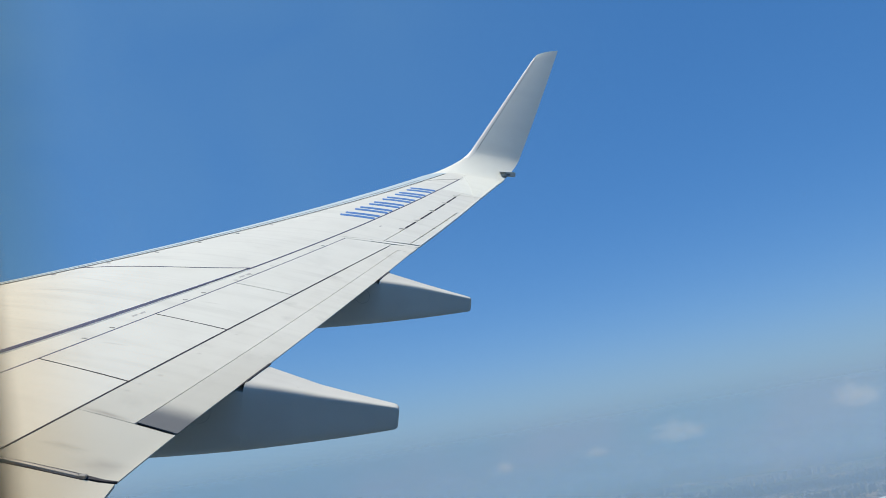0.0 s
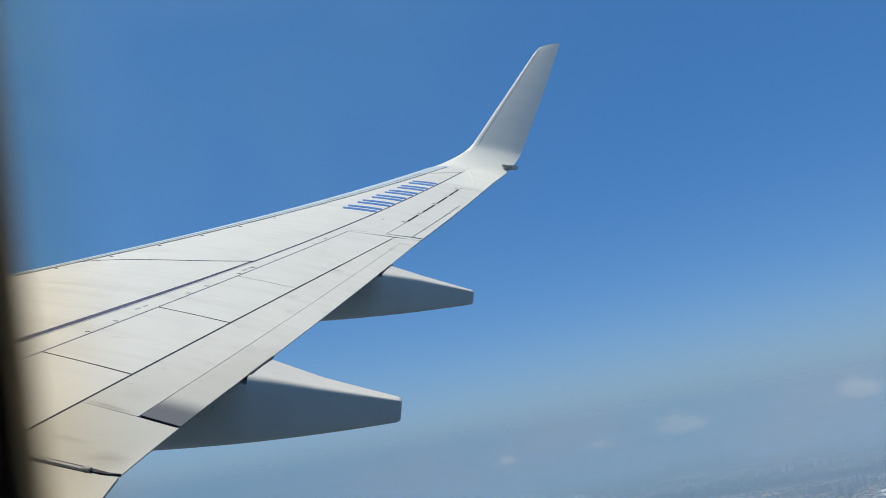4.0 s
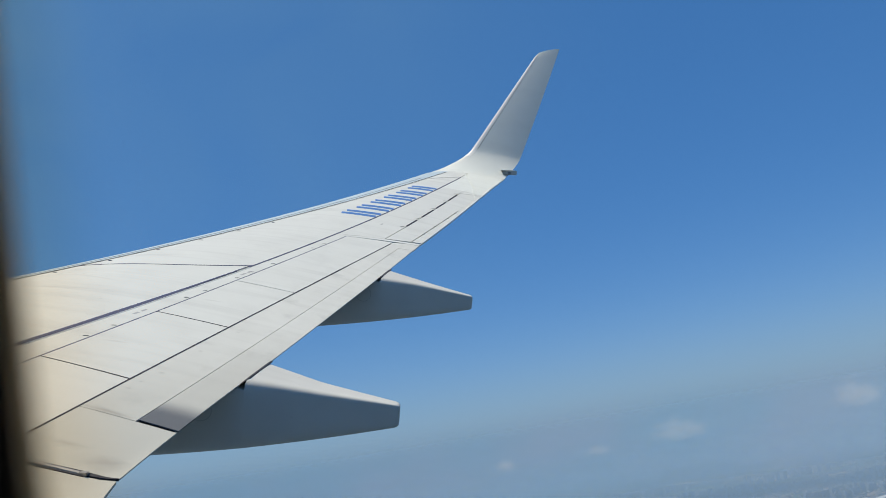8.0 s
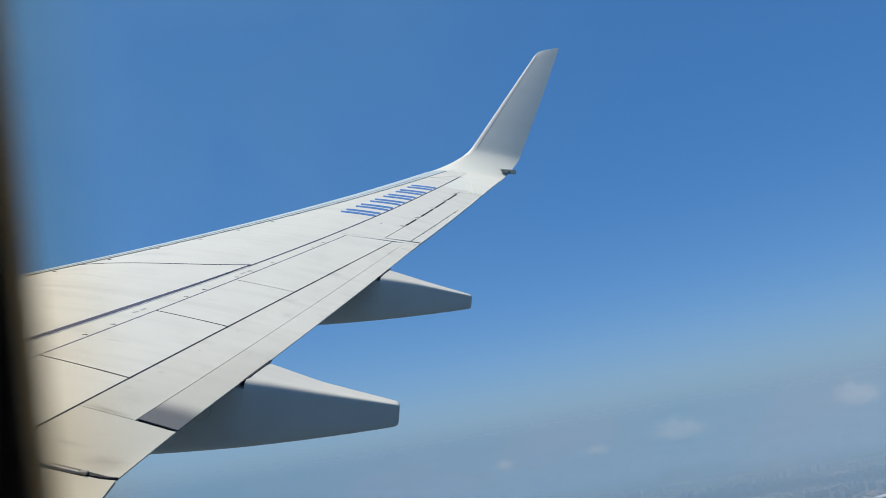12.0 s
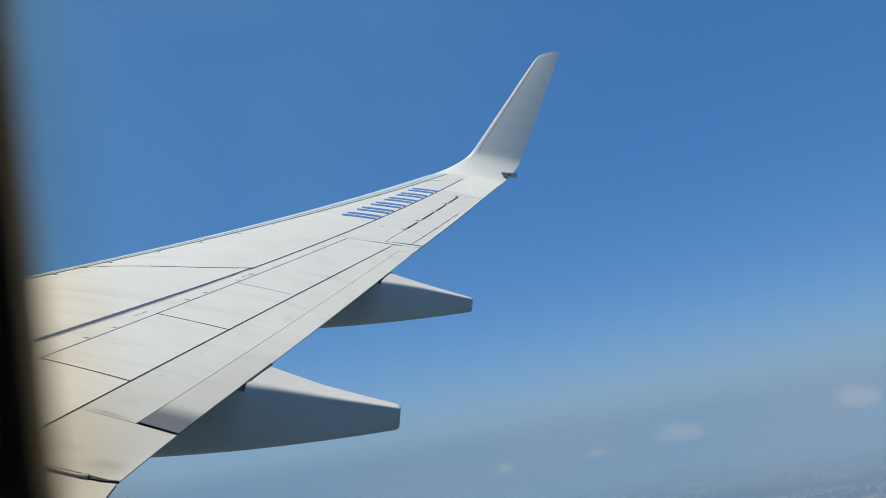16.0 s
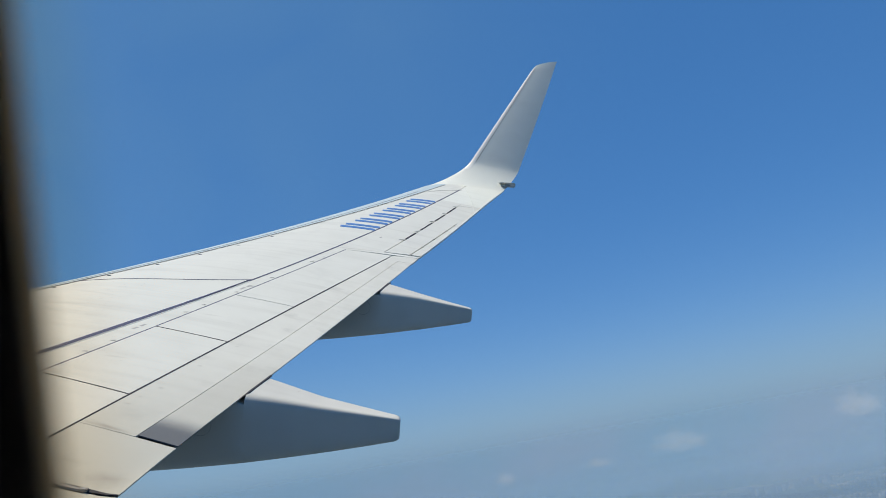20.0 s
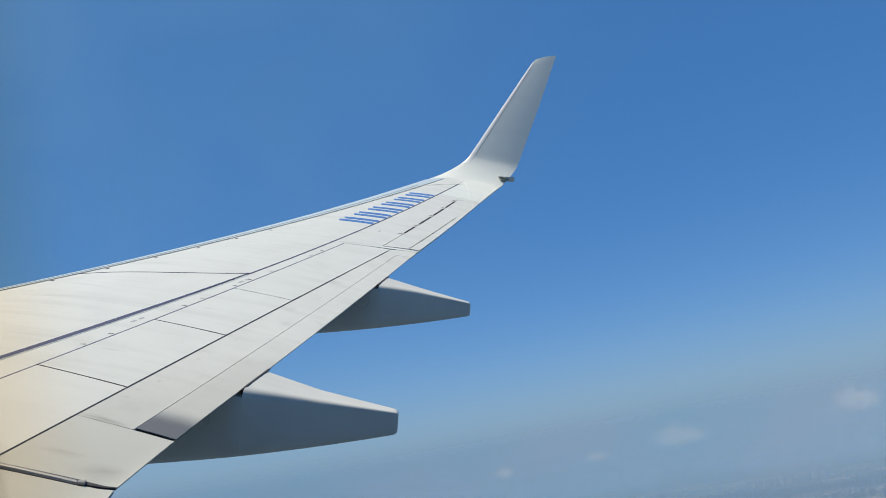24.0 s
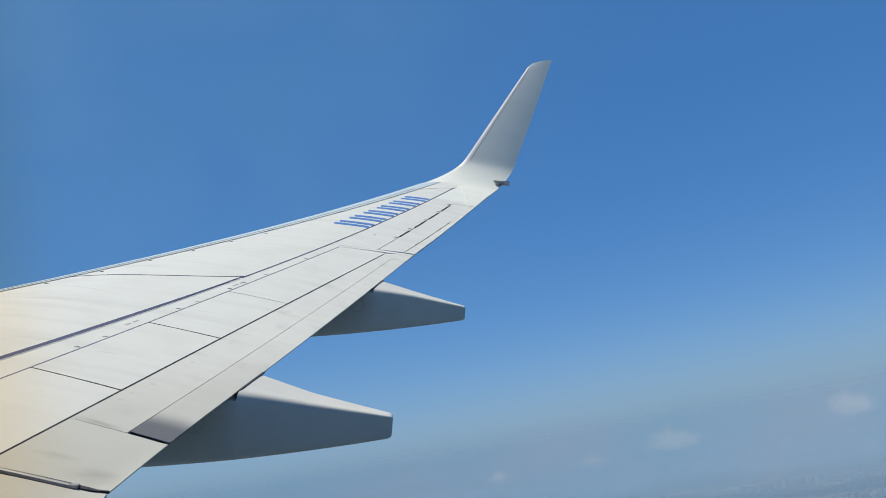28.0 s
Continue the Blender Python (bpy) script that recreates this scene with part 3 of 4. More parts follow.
# flap track fairings
def fairing(yc, xa, xt, rise, top_t, low_t, half_a, half_t, lean, hump):
    """A canoe under the flap: from xa, where it leaves the trailing edge, to its blunt end at xt. Returns it and its skin as a function."""
    def skin(x, q, out=0.0):
        t = (x - xa) / (xt - xa)
        d = xt - x
        top_a = upper(xa, yc) + rise
        top = top_a + (top_t - top_a) * t + (hump * max(0, 1 - t / 0.42) if t >= 0 else 0)
        low = low_t - 0.222 * d + 0.0245 * d * d
        half = half_a + (half_t - half_a) * t
        if t < 0:
            half = half_a * (1 - 0.12 * t * t)
        end = min(1.0, max(0.0, (t - 0.96) / 0.04))
        if end:
            k = math.sqrt(max(0, 1 - end ** 2.5)) * 0.3 + 0.7
            mid = (top + low) / 2
            top, low, half = mid + (top - mid) * k, mid + (low - mid) * k, half * k
        cy, cz = math.cos(q), math.sin(q)
        hz = (top - low) / 2 + out
        dy = (half + out) * math.copysign(abs(cy) ** 0.32, cy)
        skew = 0.26 * (1 - min(max(t, 0), 1))
        f = min(max(t, 0), 1)
        z = lean * (1 - 0.4 * f * f if dy > 0 else 1 - 0.9 * min(1, f / 0.4)) * dy * (cz + 1) / 2 + (top + low) / 2 + hz * math.copysign(abs(cz) ** (0.26 - 0.10 * min(max(t, 0), 1) if cz > 0 else 0.8), cz)
        return (x + skew * dy, yc + dy, min(z, upper(x + skew * dy, yc + dy) - 0.035) if t < 0 else z)

    bm = bmesh.new()
    x0 = xa - 1.9 * (xt - xa)
    xs = [x0 + (xa - x0) * j / 24 for j in range(24)] + [xa - 0.001] + [xa + (xt - xa) * 0.955 * j / 26 for j in range(26)] + [xa + (xt - xa) * (0.955 + 0.045 * math.sin(math.pi / 2 * j / 12)) for j in range(13)]
    v = grid(bm, [[skin(x, (a + 0.5) / 48 * math.tau) for a in range(48)] for x in xs], True)
    bm.faces.new(v[0])
    bm.faces.new(v[-1])
    return part("track_fairing", bm, FAIR, label="grey canoe-shaped flap track fairing"), skin


def fairing_trim(made, yc, xa, side, disc, seam_x, riveted, wide, lean):
    """A dark strip painted as the shaded gap along the trailing edge, a row of rivets over the back and a round access
    panel on the inner side.
    """
    ob, skin = made
    for u in (0.35, 0.08, -0.5) if riveted else ():
        dot = rivet(*skin(seam_x - 0.055 * u, math.acos(math.copysign(abs(u) ** 3.125, u)), 0.001), ob)
        dot.scale = (2.2, 2.2, 2.2)
    for q in (3.16, 3.6, 4.05) if riveted else ():
        dot = rivet(*skin(seam_x + 0.02, q, 0.002), ob)
        dot.scale = (2.4, 2.4, 2.4)
    bm = bmesh.new()
    ring = []
    for a in range(33):
        q = a / 32 * math.tau
        ring.append([(disc[0] + r * math.cos(q), yc - side - 0.009, disc[1] + r * math.sin(q)) for r in (0.075, 0.0775)])
    grid(bm, ring)
    part("access_ring", bm, JOINT, ob)
    bm = bmesh.new()
    rows = []
    crown = skin(xa + 0.001, math.pi / 2)[2]
    for j in range(17):
        u = -0.99 + 1.89 * j / 16
        y, x, z = yc + side * u, xa + 0.26 * side * u, crown + lean * side * u
        k = min(1, (u + 0.99) * 3.5 + 0.1)          # tapers out at its inner end
        edge = Vector((rear(y), y, upper(rear(y), y) + 0.002))
        rows.append([edge + Vector((-0.005, 0, -0.005)), edge + Vector((-0.004, 0, 0)), lerp(edge, (x, y, z + 0.003), k), lerp(edge, (x + wide, y, z + 0.003), k), lerp(edge, (x + wide + 0.002, y, z - 0.005), k)])
    grid(bm, rows)
    part("edge_strip", bm, DARK, ob)


inner_fairing = fairing(7.87, -1.098, -0.045, 0.008, -1.335, -1.50, 0.215, 0.05, 0.19, 0.034)
fairing_trim(inner_fairing, 7.87, -1.098, 0.215, (-1.447, -1.431), -0.80, True, 0.016, 0.19)
outer_fairing = fairing(10.92, -0.326, 0.625, 0.006, -0.742, -0.885, 0.19, 0.045, 0.21, 0.006)
fairing_trim(outer_fairing, 10.92, -0.326, 0.19, (-0.54, -0.79), -0.05, False, 0.006, 0.21)

# ---- cabin side with the window ----
EDGE_X, LEAN = -0.0310, -0.179          # front edge of the window, and how far it leans from the upright


def window_ring(grow, y, n=48):
    """Rounded opening, 0.25 wide and 0.36 high, in the plane y."""
    out = []
    for k in range(n):
        q = k / n * math.tau
        c, s = math.cos(q), math.sin(q)
        x = (0.125 + grow) * math.copysign(abs(c) ** 0.45, c)
        z = (0.185 + grow) * math.copysign(abs(s) ** 0.5, s)
        out.append((EDGE_X + 0.125 + x + LEAN * z, y, z - 0.02))
    return out


def square_ring(w, h, y, n=48):
    out = []
    for k in range(n):
        q = k / n * math.tau
        c, s = math.cos(q), math.sin(q)
        m = max(abs(c), abs(s))
        out.append((EDGE_X + 0.125 + w * c / m, y, -0.02 + h * s / m))
    return out


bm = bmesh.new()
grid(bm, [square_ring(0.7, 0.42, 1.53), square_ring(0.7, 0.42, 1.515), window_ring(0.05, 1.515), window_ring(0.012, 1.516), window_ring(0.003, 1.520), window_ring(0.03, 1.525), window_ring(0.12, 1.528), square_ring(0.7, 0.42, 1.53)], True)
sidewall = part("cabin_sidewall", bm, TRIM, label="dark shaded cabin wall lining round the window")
bm = bmesh.new()
grid(bm, [window_ring(0.02, 1.5235), window_ring(0.003, 1.5208), window_ring(0.0023, 1.5214)], True)
part("window_lip", bm, LIP, sidewall, "beige plastic lip of the window")
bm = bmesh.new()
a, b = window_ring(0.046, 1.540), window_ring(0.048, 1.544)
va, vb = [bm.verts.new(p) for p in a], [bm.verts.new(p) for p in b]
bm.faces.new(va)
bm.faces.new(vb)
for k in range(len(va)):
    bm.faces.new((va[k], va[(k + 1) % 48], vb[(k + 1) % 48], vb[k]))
pane = part("window_pane", bm, GLASS, sidewall, "acrylic window pane tinted warm at its front rim", smooth=False)
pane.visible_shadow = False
# plain lining that closes the cabin behind the camera
bm = bmesh.new()
rows = []
for x in (-0.72, 0.88):
    rows.append([(x, -0.22 + 1.75 * math.cos(radians(28 + a * 304 / 24)), -0.25 + 1.75 * math.sin(radians(28 + a * 304 / 24))) for a in range(25)])
v = grid(bm, rows)
bm.faces.new(v[0])
bm.faces.new(v[1])
part("cabin_lining", bm, CABIN, label="plain cabin lining")
# fuselage skin ahead of and behind the window, closed at nose and tail
def hull_ring(x, radius, rise=0.0, n=48):
    return [(x, -0.22 + radius * math.cos(a / n * math.tau), -0.25 + rise + radius * math.sin(a / n * math.tau)) for a in range(n)]


for x0, x1, long, up in ((-0.70, -15.5, -5.5, -0.5), (0.86, 9.0, 9.5, 1.1)):
    bm = bmesh.new()
    rows = [hull_ring(x0 + (x1 - x0) * j / 6, 1.88) for j in range(6)]
    for j in range(13):
        f = j / 12
        rows.append(hull_ring(x1 + long * f, 1.88 * max(math.sqrt(1 - f ** 2.2), 0.05), up * f * f))
    v = grid(bm, rows, True)
    bm.faces.new(v[-1])
    part("fuselage", bm, HULL, label="dark blue fuselage skin")
bm = bmesh.new()
grid(bm, [[(x, -0.22 + 1.88 * math.cos(radians(28 + a * 304 / 40)), -0.25 + 1.88 * math.sin(radians(28 + a * 304 / 40))) for a in range(41)] for x in (-0.70, 0.86)])
part("fuselage", bm, HULL)


def on_hull(p, inset=0.0):
    x, y, z = p
    z = min(max(z, -1.132), 0.632)
    return (min(max(x, -0.70), 0.86), -0.22 + math.sqrt(1.88 ** 2 - (z + 0.25) ** 2) - inset, z)


bm = bmesh.new()
outer, hole = square_ring(1.2, 1.2, 0, 96), window_ring(0.10, 0, 96)
rows = [[on_hull(p) for p in [lerp(a, b, k / 8) for a, b in zip(outer, hole)]] for k in range(9)]
grid(bm, rows, True)
part("window_surround", bm, HULL, label="dark blue fuselage skin round the window")
bm = bmesh.new()
grid(bm, [[on_hull(p) for p in hole], [on_hull(p, 0.05) for p in window_ring(0.09, 0, 96)], window_ring(0.05, 1.546, 96)], True)
part("window_reveal", bm, CABIN, label="pale reveal between the outer skin and the window pane")

# ---- land far below ----
def thing(name, bm, mat, label, category="", group="", kind="", smooth=False):
    me = bpy.data.meshes.new(name)
    for f in bm.faces:
        f.smooth = smooth
    bm.to_mesh(me)
    bm.free()
    me.materials.append(mat)
    return tagged(new(name, me), label, category, group, kind)


def land_material(name, colours, scale, rough=0.9):
    """Patchwork of land: cells of differing colour, broken up by noise."""
    m = bpy.data.materials.new(name)
    m.use_nodes = True
    t = m.node_tree
    b = t.nodes["Principled BSDF"]
    b.inputs["Roughness"].default_value = rough
    b.inputs["Specular IOR Level"].default_value = 0.0
    co = t.nodes.new("ShaderNodeTexCoord")
    no = t.nodes.new("ShaderNodeTexNoise")
    no.inputs["Scale"].default_value = scale * 0.7
    no.inputs["Detail"].default_value = 5
    t.links.new(co.outputs["Object"], no.inputs["Vector"])
    vo = t.nodes.new("ShaderNodeTexVoronoi")
    vo.inputs["Scale"].default_value = scale
    add = t.nodes.new("ShaderNodeVectorMath")
    add.operation = "MULTIPLY_ADD"
    add.inputs[1].default_value = (60, 60, 0)
    t.links.new(no.outputs["Color"], add.inputs[0])
    t.links.new(co.outputs["Object"], add.inputs[2])
    t.links.new(add.outputs[0], vo.inputs["Vector"])
    n2 = t.nodes.new("ShaderNodeTexNoise")
    n2.inputs["Scale"].default_value = 0.0016
    n2.inputs["Detail"].default_value = 7
    t.links.new(co.outputs["Object"], n2.inputs["Vector"])
    sep = t.nodes.new("ShaderNodeSeparateColor")
    t.links.new(vo.outputs["Color"], sep.inputs[0])
    mx = t.nodes.new("ShaderNodeMath")
    mx.operation = "MULTIPLY_ADD"
    mx.inputs[1].default_value = 0.45
    t.links.new(sep.outputs[0], mx.inputs[0])
    m2 = t.nodes.new("ShaderNodeMath")
    m2.operation = "MULTIPLY"
    m2.inputs[1].default_value = 0.62
    t.links.new(n2.outputs[0], m2.inputs[0])
    t.links.new(m2.outputs[0], mx.inputs[2])
    ramp = t.nodes.new("ShaderNodeValToRGB")
    ramp.color_ramp.interpolation = "LINEAR"
    while len(ramp.color_ramp.elements) < len(colours):
        ramp.color_ramp.elements.new(0.5)
    for k, (pos, col) in enumerate(colours):
        ramp.color_ramp.elements[k].position = pos
        ramp.color_ramp.elements[k].color = (*col, 1)
    t.links.new(mx.outputs[0], ramp.inputs[0])
    t.links.new(ramp.outputs[0], b.inputs["Base Color"])
    return m


GREEN, WOOD = (0.05, 0.075, 0.045), (0.022, 0.035, 0.024)
LAND = land_material("patchwork_land", [(0.25, WOOD), (0.40, (0.035, 0.055, 0.035)), (0.50, GREEN), (0.58, (0.09, 0.105, 0.07)), (0.66, (0.14, 0.13, 0.10)), (0.76, (0.25, 0.20, 0.14))], 0.012)
SOIL = land_material("bare_soil", [(0.2, (0.20, 0.14, 0.09)), (0.5, (0.27, 0.19, 0.13)), (0.8, (0.34, 0.25, 0.18))], 0.02)
WOODS = land_material("dense_woodland", [(0.2, (0.018, 0.03, 0.018)), (0.55, WOOD), (0.85, (0.05, 0.075, 0.04))], 0.05)
WATER = material("pale_river_water", (0.24, 0.27, 0.28), 0.6, grain=0.3, scale=0.004, dirt=(0.32, 0.31, 0.28))
TARMAC = material("road_surface", (0.16, 0.16, 0.16), 0.85, grain=0.3, scale=0.05, dirt=(0.3, 0.3, 0.28))
CONCRETE = material("pale_tower_wall", (0.28, 0.275, 0.27), 0.8, grain=0.3, scale=0.08, dirt=(0.36, 0.36, 0.38))
ROOFING = material("white_roof_sheet", (0.6, 0.59, 0.57), 0.6, grain=0.2, scale=0.05, dirt=(0.5, 0.5, 0.5))
BLOCKS = land_material("low_roofs", [(0.2, (0.07, 0.10, 0.14)), (0.4, (0.15, 0.15, 0.14)), (0.6, (0.32, 0.31, 0.29)), (0.8, (0.22, 0.14, 0.11))], 0.05)

bm = bmesh.new()
radii = [0.1, 150, 400, 700, 1000, 1300, 1600, 1900, 2200, 2500, 2800, 3100, 3400, 3700, 4000, 4300, 4600, 4900]
rows = []
for r in radii:
    rows.append([(r * math.sin(q * math.tau / 144), r * math.cos(q * math.tau / 144),
                  6 * noise.noise((r * math.sin(q * math.tau / 144) * 0.002, r * math.cos(q * math.tau / 144) * 0.002, 3))) for q in range(144)])
grid(bm, rows, True)
thing("ground", bm, LAND, "hazy green and brown countryside far below", "ground", kind="structure", smooth=True)


def ground_z(x, y):
    return 6 * noise.noise((x * 0.002, y * 0.002, 3))


def patch(name, cx, cy, rx, ry, turn, mat, label, category, lift=1.2, seed=0):
    """An irregular sheet of land or water lying on the ground."""
    bm = bmesh.new()
    rows = []
    for f in (0.02, 0.3, 0.6, 0.85, 1.0):
        r = []
        for k in range(40):
            q = k / 40 * math.tau
            w = f * (1 + 0.45 * noise.noise((math.cos(q) * 1.4 + seed, math.sin(q) * 1.4, seed * 2.3)) + 0.15 * noise.noise((math.cos(q) * 5, math.sin(q) * 5 + seed, 1)))
            x, y = rx * w * math.cos(q), ry * w * math.sin(q)
            x, y = cx + x * math.cos(turn) - y * math.sin(turn), cy + x * math.sin(turn) + y * math.cos(turn)
            r.append((x, y, ground_z(x, y) + (lift if f < 1 else -2)))
        rows.append(r)
    grid(bm, rows, True)
    return thing(name, bm, mat, label, category, kind="structure", smooth=True)


patch("river", 250, 4300, 330, 900, 0.35, WATER, "wide pale hazy river", "water", seed=1)
patch("river", -600, 3900, 700, 500, 0.2, WATER, "wide pale hazy river", "water", seed=2)
for k, (x, y, a, b, q) in enumerate(((1250, 2480, 190, 70, 0.5), (1500, 2750, 150, 50, 0.4), (900, 2750, 170, 60, 0.2), (1900, 3250, 160, 70, 0.5), (720, 3300, 140, 60, 0.1), (1050, 2130, 90, 30, 0.5))):
    patch("bare_field", x, y, a, b, q, SOIL, "bare tan earth field", "field", 2.0, seed=5 + k)
for k, (x, y, a, b, q) in enumerate(((1500, 2420, 170, 60, 0.3), (980, 2420, 150, 50, 0.1), (1750, 2900, 240, 70, 0.4), (700, 2900, 120, 70, 0.1), (1300, 3300, 300, 70, 0.3), (900, 1950, 60, 40, 0.4))):
    patch("woodland", x, y, a, b, q, WOODS, "dark patch of woodland", "woodland", 3.0, seed=15 + k)


def hill(cx, cy, rx, ry, h, seed):
    bm = bmesh.new()
    rows = []
    for j in range(14):
        f = j / 13
        r = []
        for k in range(48):
            q = k / 48 * math.tau
            w = f * (1 + 0.3 * noise.noise((math.cos(q) * 1.5 + seed, math.sin(q) * 1.5, seed)))
            x, y = cx + rx * w * math.cos(q), cy + ry * w * math.sin(q)
            z = h * (math.cos(math.pi * f) * 0.5 + 0.5) * (1 + 0.5 * noise.noise((x * 0.01, y * 0.01, seed)))
            r.append((x, y, ground_z(x, y) + z - (3 if j == 13 else 0)))
        rows.append(r)
    grid(bm, rows, True)
    return thing("wooded_hill", bm, WOODS, "low dark wooded hill in haze", "hill", smooth=True)


hill(2050, 3700, 330, 150, 60, 1)
hill(2500, 4150, 420, 160, 50, 2)
hill(1250, 4300, 420, 140, 55, 3)


def road(points, width, label):
    bm = bmesh.new()
    rows = []
    for (x0, y0), (x1, y1) in zip(points, points[1:]):
        d = Vector((y0 - y1, x1 - x0)).normalized() * width / 2
        for j in range(12):
            x, y = x0 + (x1 - x0) * j / 11, y0 + (y1 - y0) * j / 11
            rows.append([(x - d.x, y - d.y, ground_z(x, y) + 2.6), (x + d.x, y + d.y, ground_z(x, y) + 2.6)])
    grid(bm, rows)
    return thing("road", bm, TARMAC, label, "road", kind="structure")


road([(820, 1500), (1180, 2250), (1650, 3050), (2300, 3900)], 26, "wide grey highway")
road([(500, 2300), (950, 2250), (1500, 2600)], 12, "grey country road")
road([(600, 3500), (1100, 3050), (1900, 2750)], 14, "grey country road")


# apartment towers in rows
def tower(w, d, h):
    w, d, h = 1.7 * w, 1.7 * d, 1.7 * h
    ob = tagged(new("apartment_tower"), "pale slab apartment tower in a dense row", "building", "apartment towers")
    bm = bmesh.new()
    bmesh.ops.create_cube(bm, size=1)
    bm.transform(Matrix.Translation((0, 0, h / 2)) @ Matrix.Diagonal((w, d, h, 1)))
    cols = int(w // 5)
    # recessed balcony bays
    for k in range(cols):
        x = -w / 2 + (k + 0.5) * w / cols
        g = bmesh.ops.create_cube(bm, size=1)
        bmesh.ops.transform(bm, matrix=Matrix.Translation((x, -d / 2 - 0.3, h / 2)) @ Matrix.Diagonal((w / cols * 0.55, 1.0, h * 0.96, 1)), verts=g["verts"])
    part("body", bm, CONCRETE, ob, smooth=False)
    bm = bmesh.new()
    bmesh.ops.create_cube(bm, size=1)
    bm.transform(Matrix.Translation((0, 0, h + 1)) @ Matrix.Diagonal((w * 0.3, d * 0.6, 2.6, 1)))
    part("roof_house", bm, CONCRETE, ob, smooth=False)
    return ob


rng = random.Random(4)
protos = [tower(13, 6, 15), tower(10, 6, 18), tower(16, 6, 13)]
used = [False] * 3
for cx, cy, nx, ny, turn in ((1150, 2560, 6, 3, 0.3), (1560, 2950, 9, 4, 0.35), (1000, 3150, 8, 3, 0.2), (1900, 3400, 9, 4, 0.5), (1330, 3450, 9, 3, 0.2), (2230, 3680, 8, 4, 0.6), (860, 3700, 8, 3, 0.1), (1720, 3900, 9, 3, 0.3)):
    for i in range(nx):
        for j in range(ny):
            if rng.random() < 0.12:
                continue
            x = (i - nx / 2) * 36 + rng.uniform(-8, 8)
            y = (j - ny / 2) * 62 + rng.uniform(-7, 7)
            x, y = cx + x * math.cos(turn) - y * math.sin(turn), cy + x * math.sin(turn) + y * math.cos(turn)
            k = rng.randrange(3)
            m = pose(x, y, ground_z(x, y) - 0.5, 0, 0, math.degrees(turn) + rng.choice((0, 0, 0, 25, 90)))
            if not used[k]:
                protos[k].matrix_basis = m
                used[k] = True
            else:
                copy_thing(protos[k], m)


def hall(x, y, w, d, h, turn):
    """A warehouse with a shallow vaulted roof."""
    ob = tagged(new("warehouse"), "large warehouse with a bright white vaulted roof", "warehouse", "warehouses")
    bm = bmesh.new()
    bmesh.ops.create_cube(bm, size=1)
    bm.transform(Matrix.Translation((0, 0, h / 2)) @ Matrix.Diagonal((w, d, h, 1)))
    part("wall", bm, CONCRETE, ob, smooth=False)
    bm = bmesh.new()
    rows = [[(sx * w * 0.51, d * 0.52 * math.cos(math.pi * a / 10), h - 0.5 + h * 0.45 * math.sin(math.pi * a / 10)) for a in range(11)] for sx in (-1, 1)]
    v = grid(bm, rows)
    bm.faces.new(v[0])
    bm.faces.new(v[1])
    part("roof", bm, ROOFING, ob, smooth=False)
    ob.matrix_basis = pose(x, y, ground_z(x, y) - 0.3, 0, 0, turn)


for x, y, w, d, h, q in ((1010, 2060, 60, 22, 9, 30), (1065, 2110, 46, 18, 8, 30), (985, 1980, 70, 26, 10, 15), (1090, 2010, 40, 18, 8, 60), (1330, 2700, 60, 26, 9, 20)):
    hall(x * 1.12, y * 1.12, w, d, h, q)

# low houses and sheds, too many to count
verts, faces = [], []
for k in range(7000):
    if k % 3:
        c = rng.choice(((1000, 2250), (1400, 2600), (850, 2600), (1700, 3100), (1200, 3000), (950, 1980), (1250, 2250), (2000, 3500), (800, 3300)))
        x, y = rng.gauss(c[0], 110), rng.gauss(c[1], 120)
    else:
        y = rng.uniform(1700, 4500)
        x = y * rng.uniform(0.1, 0.62)
    w, d, h, q = rng.uniform(6, 17), rng.uniform(5, 12), rng.uniform(3, 7), rng.uniform(0, 3.14)
    z = ground_z(x, y) - 1
    n = len(verts)
    for sz in (0, 1):
        for sx, sy in ((-1, -1), (1, -1), (1, 1), (-1, 1)):
            verts.append((x + sx * w / 2 * math.cos(q) - sy * d / 2 * math.sin(q), y + sx * w / 2 * math.sin(q) + sy * d / 2 * math.cos(q), z + sz * h))
    faces += [(n + 4, n + 5, n + 6, n + 7)] + [(n + a, n + (a + 1) % 4, n + 4 + (a + 1) % 4, n + 4 + a) for a in range(4)]
me = bpy.data.meshes.new("low_houses")
me.from_pydata(verts, [], faces)
me.materials.append(BLOCKS)
tagged(new("low_houses", me), "scattered small houses and sheds with mixed roofs", "houses", kind="stuff")


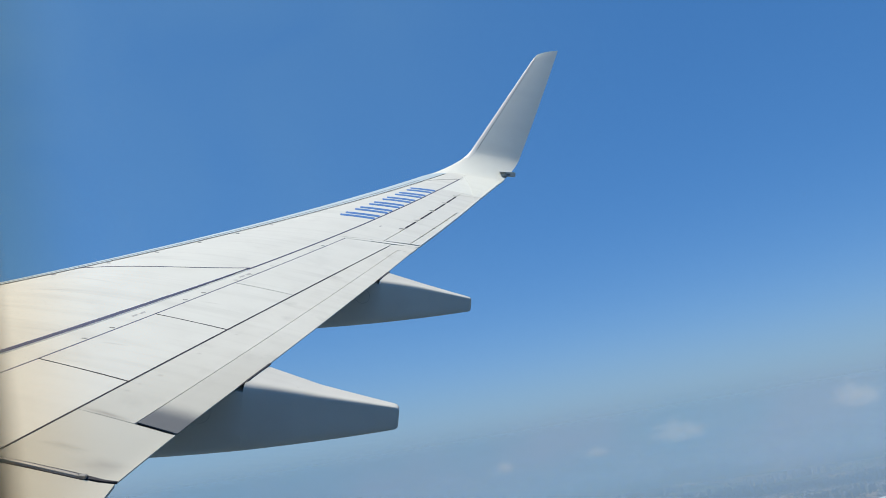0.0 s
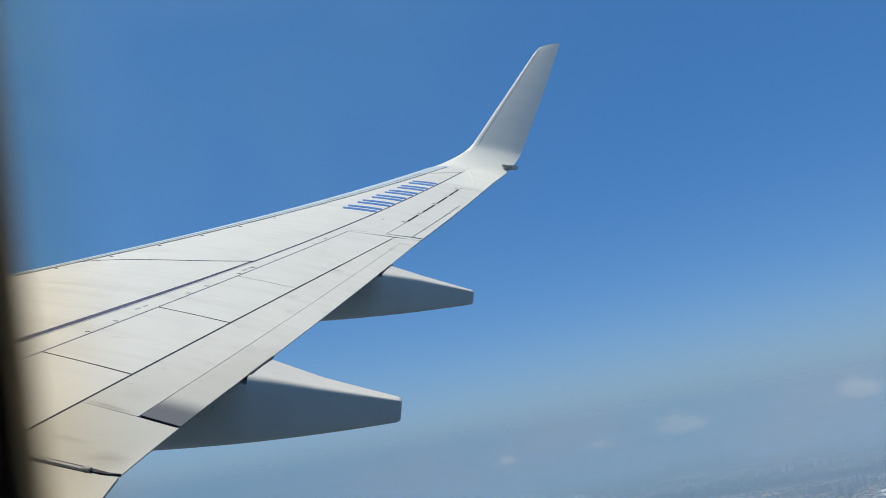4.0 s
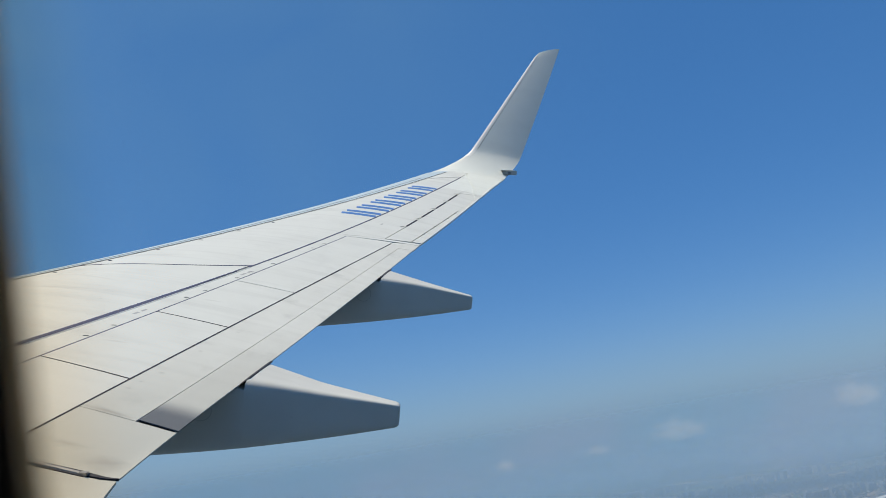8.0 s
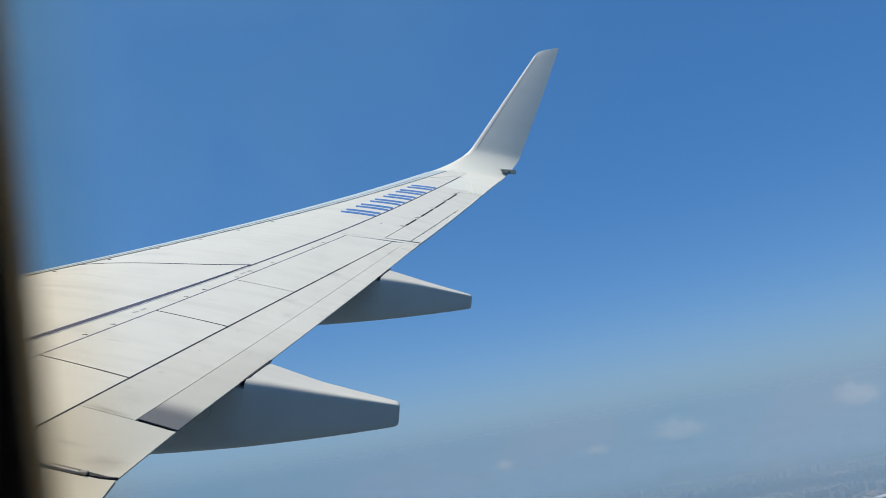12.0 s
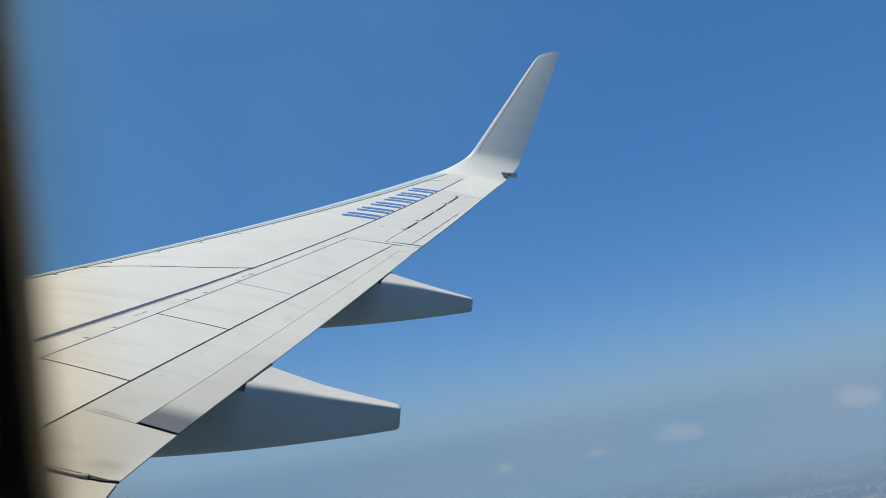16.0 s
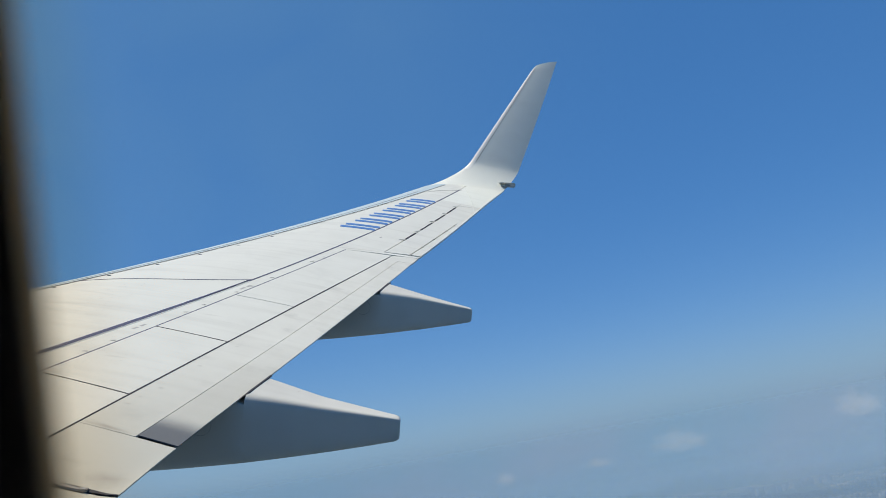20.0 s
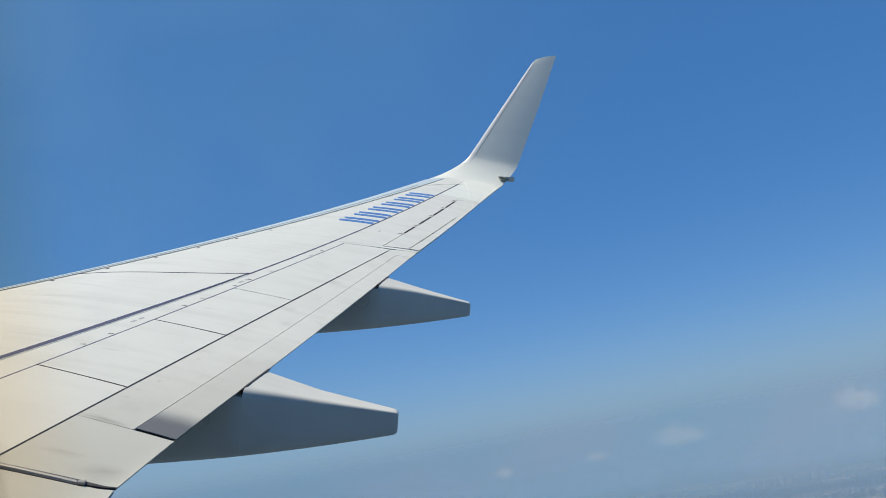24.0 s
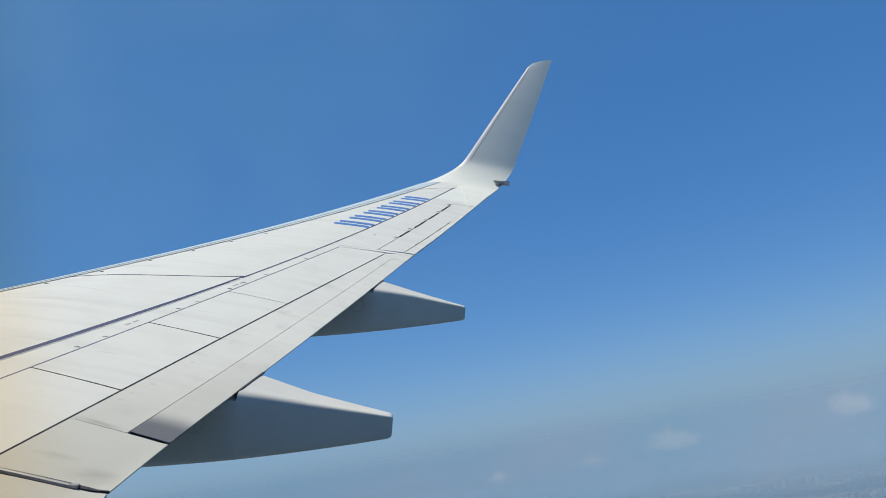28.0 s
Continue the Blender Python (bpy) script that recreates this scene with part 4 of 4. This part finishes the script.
# ---- haze: thin pale sheets added to stand in for aerial haze, one behind the other ----
def haze_veil(r0, r1, top, stops, colour):
    """A cone of haze from r0 on the ground out to r1 at its top; stops: share of the height, density."""
    m = bpy.data.materials.new("sunlit_haze")
    m.use_nodes = True
    t = m.node_tree
    t.nodes.remove(t.nodes["Principled BSDF"])
    out = t.nodes["Material Output"]
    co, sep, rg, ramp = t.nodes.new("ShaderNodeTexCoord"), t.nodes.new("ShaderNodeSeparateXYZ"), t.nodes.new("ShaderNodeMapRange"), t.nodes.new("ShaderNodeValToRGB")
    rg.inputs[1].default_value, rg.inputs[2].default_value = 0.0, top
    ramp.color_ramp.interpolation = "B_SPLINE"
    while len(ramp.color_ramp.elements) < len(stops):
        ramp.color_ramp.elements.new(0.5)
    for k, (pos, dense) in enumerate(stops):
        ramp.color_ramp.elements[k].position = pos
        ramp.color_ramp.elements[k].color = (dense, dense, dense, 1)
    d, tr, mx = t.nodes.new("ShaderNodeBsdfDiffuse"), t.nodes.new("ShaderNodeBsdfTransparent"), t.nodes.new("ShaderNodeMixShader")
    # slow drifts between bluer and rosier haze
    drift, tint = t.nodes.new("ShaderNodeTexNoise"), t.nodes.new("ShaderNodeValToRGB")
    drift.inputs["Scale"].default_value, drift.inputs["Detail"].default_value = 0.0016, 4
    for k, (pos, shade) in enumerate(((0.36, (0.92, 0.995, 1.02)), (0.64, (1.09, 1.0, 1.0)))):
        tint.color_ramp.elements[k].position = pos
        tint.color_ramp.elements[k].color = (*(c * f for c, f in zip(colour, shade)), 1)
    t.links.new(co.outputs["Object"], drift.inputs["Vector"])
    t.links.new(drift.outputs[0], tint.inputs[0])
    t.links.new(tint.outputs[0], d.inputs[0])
    for a, z in ((co.outputs["Object"], sep.inputs[0]), (sep.outputs[2], rg.inputs[0]), (rg.outputs[0], ramp.inputs[0]), (ramp.outputs[0], mx.inputs[0]),
                 (tr.outputs[0], mx.inputs[1]), (d.outputs[0], mx.inputs[2]), (mx.outputs[0], out.inputs[0])):
        t.links.new(a, z)
    bm = bmesh.new()
    rows = [[((r0 + (r1 - r0) * f) * math.sin(q * math.tau / 144), (r0 + (r1 - r0) * f) * math.cos(q * math.tau / 144), top * f) for q in range(144)] for f in (0, 0.2, 0.4, 0.6, 0.8, 1)]
    grid(bm, rows, True)
    return thing("haze_or_bounce_sheet", bm, m, "thin veil of pale blue summer haze", "haze", kind="structure", smooth=True)


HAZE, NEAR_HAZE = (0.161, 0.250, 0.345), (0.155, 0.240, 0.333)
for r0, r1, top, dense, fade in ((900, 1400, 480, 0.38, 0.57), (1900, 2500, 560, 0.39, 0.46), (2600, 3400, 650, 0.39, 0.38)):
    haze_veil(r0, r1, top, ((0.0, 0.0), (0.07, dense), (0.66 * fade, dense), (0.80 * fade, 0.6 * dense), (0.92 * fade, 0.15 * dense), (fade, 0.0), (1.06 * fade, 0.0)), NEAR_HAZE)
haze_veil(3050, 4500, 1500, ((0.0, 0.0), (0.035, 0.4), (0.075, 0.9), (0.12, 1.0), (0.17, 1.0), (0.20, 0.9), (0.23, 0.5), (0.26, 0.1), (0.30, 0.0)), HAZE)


# unseen sheet added below the airliner to dim and tint the bounced light
BOUNCE = material("dark_bounce_blue", (0.042, 0.075, 0.12), 1.0, grain=0.2, scale=0.01, dirt=(0.06, 0.10, 0.14))
bm = bmesh.new()
grid(bm, [[(r * math.sin(q * math.tau / 60), r * math.cos(q * math.tau / 60), 14.0) for q in range(60)] for r in (0.1, 150, 300, 430)], True)
thing("haze_or_bounce_sheet", bm, BOUNCE, "unseen dark blue sheet tinting the light from below", "haze", kind="structure", smooth=True)


# ---- small fair-weather clouds ----
CLOUD = bpy.data.materials.new("thin_cloud")
CLOUD.use_nodes = True
ct = CLOUD.node_tree
ct.nodes.remove(ct.nodes["Principled BSDF"])
lit, through_light, clear = ct.nodes.new("ShaderNodeBsdfDiffuse"), ct.nodes.new("ShaderNodeBsdfTranslucent"), ct.nodes.new("ShaderNodeBsdfTransparent")
body_mix, veil_mix = ct.nodes.new("ShaderNodeMixShader"), ct.nodes.new("ShaderNodeMixShader")
lit.inputs[0].default_value = through_light.inputs[0].default_value = (0.95, 0.89, 0.84, 1)
ct.links.new(lit.outputs[0], body_mix.inputs[1])
ct.links.new(through_light.outputs[0], body_mix.inputs[2])
ct.links.new(clear.outputs[0], veil_mix.inputs[1])
ct.links.new(body_mix.outputs[0], veil_mix.inputs[2])
ct.links.new(veil_mix.outputs[0], ct.nodes["Material Output"].inputs[0])
cc, cg, cs, cl, cn = ct.nodes.new("ShaderNodeTexCoord"), ct.nodes.new("ShaderNodeVectorMath"), ct.nodes.new("ShaderNodeVectorMath"), ct.nodes.new("ShaderNodeVectorMath"), ct.nodes.new("ShaderNodeTexNoise")
cm, cr = ct.nodes.new("ShaderNodeMath"), ct.nodes.new("ShaderNodeMapRange")
cg.operation, cs.operation, cl.operation, cm.operation = "MULTIPLY", "MULTIPLY", "LENGTH", "MULTIPLY_ADD"
cs.inputs[1].default_value, cg.inputs[1].default_value = (1, 0, 1), (1.0, 0.6, 0.5)
cn.inputs["Scale"].default_value, cn.inputs["Detail"].default_value, cn.inputs["Roughness"].default_value = 2.6, 6, 0.62
cm.inputs[1].default_value = 2.7
cr.interpolation_type = "SMOOTHSTEP"
cr.inputs[1].default_value, cr.inputs[2].default_value, cr.inputs[3].default_value, cr.inputs[4].default_value = 1.2, 2.25, 0.14, 0.0
for a, z in ((cc.outputs["Object"], cs.inputs[0]), (cs.outputs[0], cl.inputs[0]), (cc.outputs["Object"], cg.inputs[0]), (cg.outputs[0], cn.inputs["Vector"]), (cn.outputs[0], cm.inputs[0]), (cl.outputs["Value"], cm.inputs[2]),
             (cm.outputs[0], cr.inputs[0]), (cr.outputs[0], veil_mix.inputs[0])):
    ct.links.new(a, z)


def cloud(az, el, dist, w, h, seed):
    """A lumpy lens with a flatter base, flattened and turned to fit the camera's view, leaning back to catch the sun;
    its density thins out raggedly towards the rim.
    """
    bm = bmesh.new()
    bmesh.ops.create_icosphere(bm, subdivisions=4, radius=1)
    for v in bm.verts:
        p = v.co.copy()
        k = 1 + 0.18 * noise.noise(p * 1.3 + Vector((seed, 0, 0)))
        v.co = Vector((p.x, p.y, p.z * (1 if p.z > 0 else 0.8))) * k
    ob = thing("cloud", bm, CLOUD, "small faint fair-weather cloud in haze", "cloud", "clouds", smooth=True)
    a, e = radians(az), radians(el)
    ob.matrix_basis = pose(dist * math.sin(a), dist * math.cos(a), HEIGHT + dist * math.tan(e), -35, 0, -az) @ Matrix.Diagonal((w, w * 0.14, h, 1))


for k, (az, el, w, h) in enumerate(((15.8, -0.7, 100, 44), (4.7, -1.2, 34, 26), (10.6, -1.2, 44, 18), (26.2, -0.3, 80, 52))):
    cloud(az, el, 2350, w, h, 3.7 * k + 1)
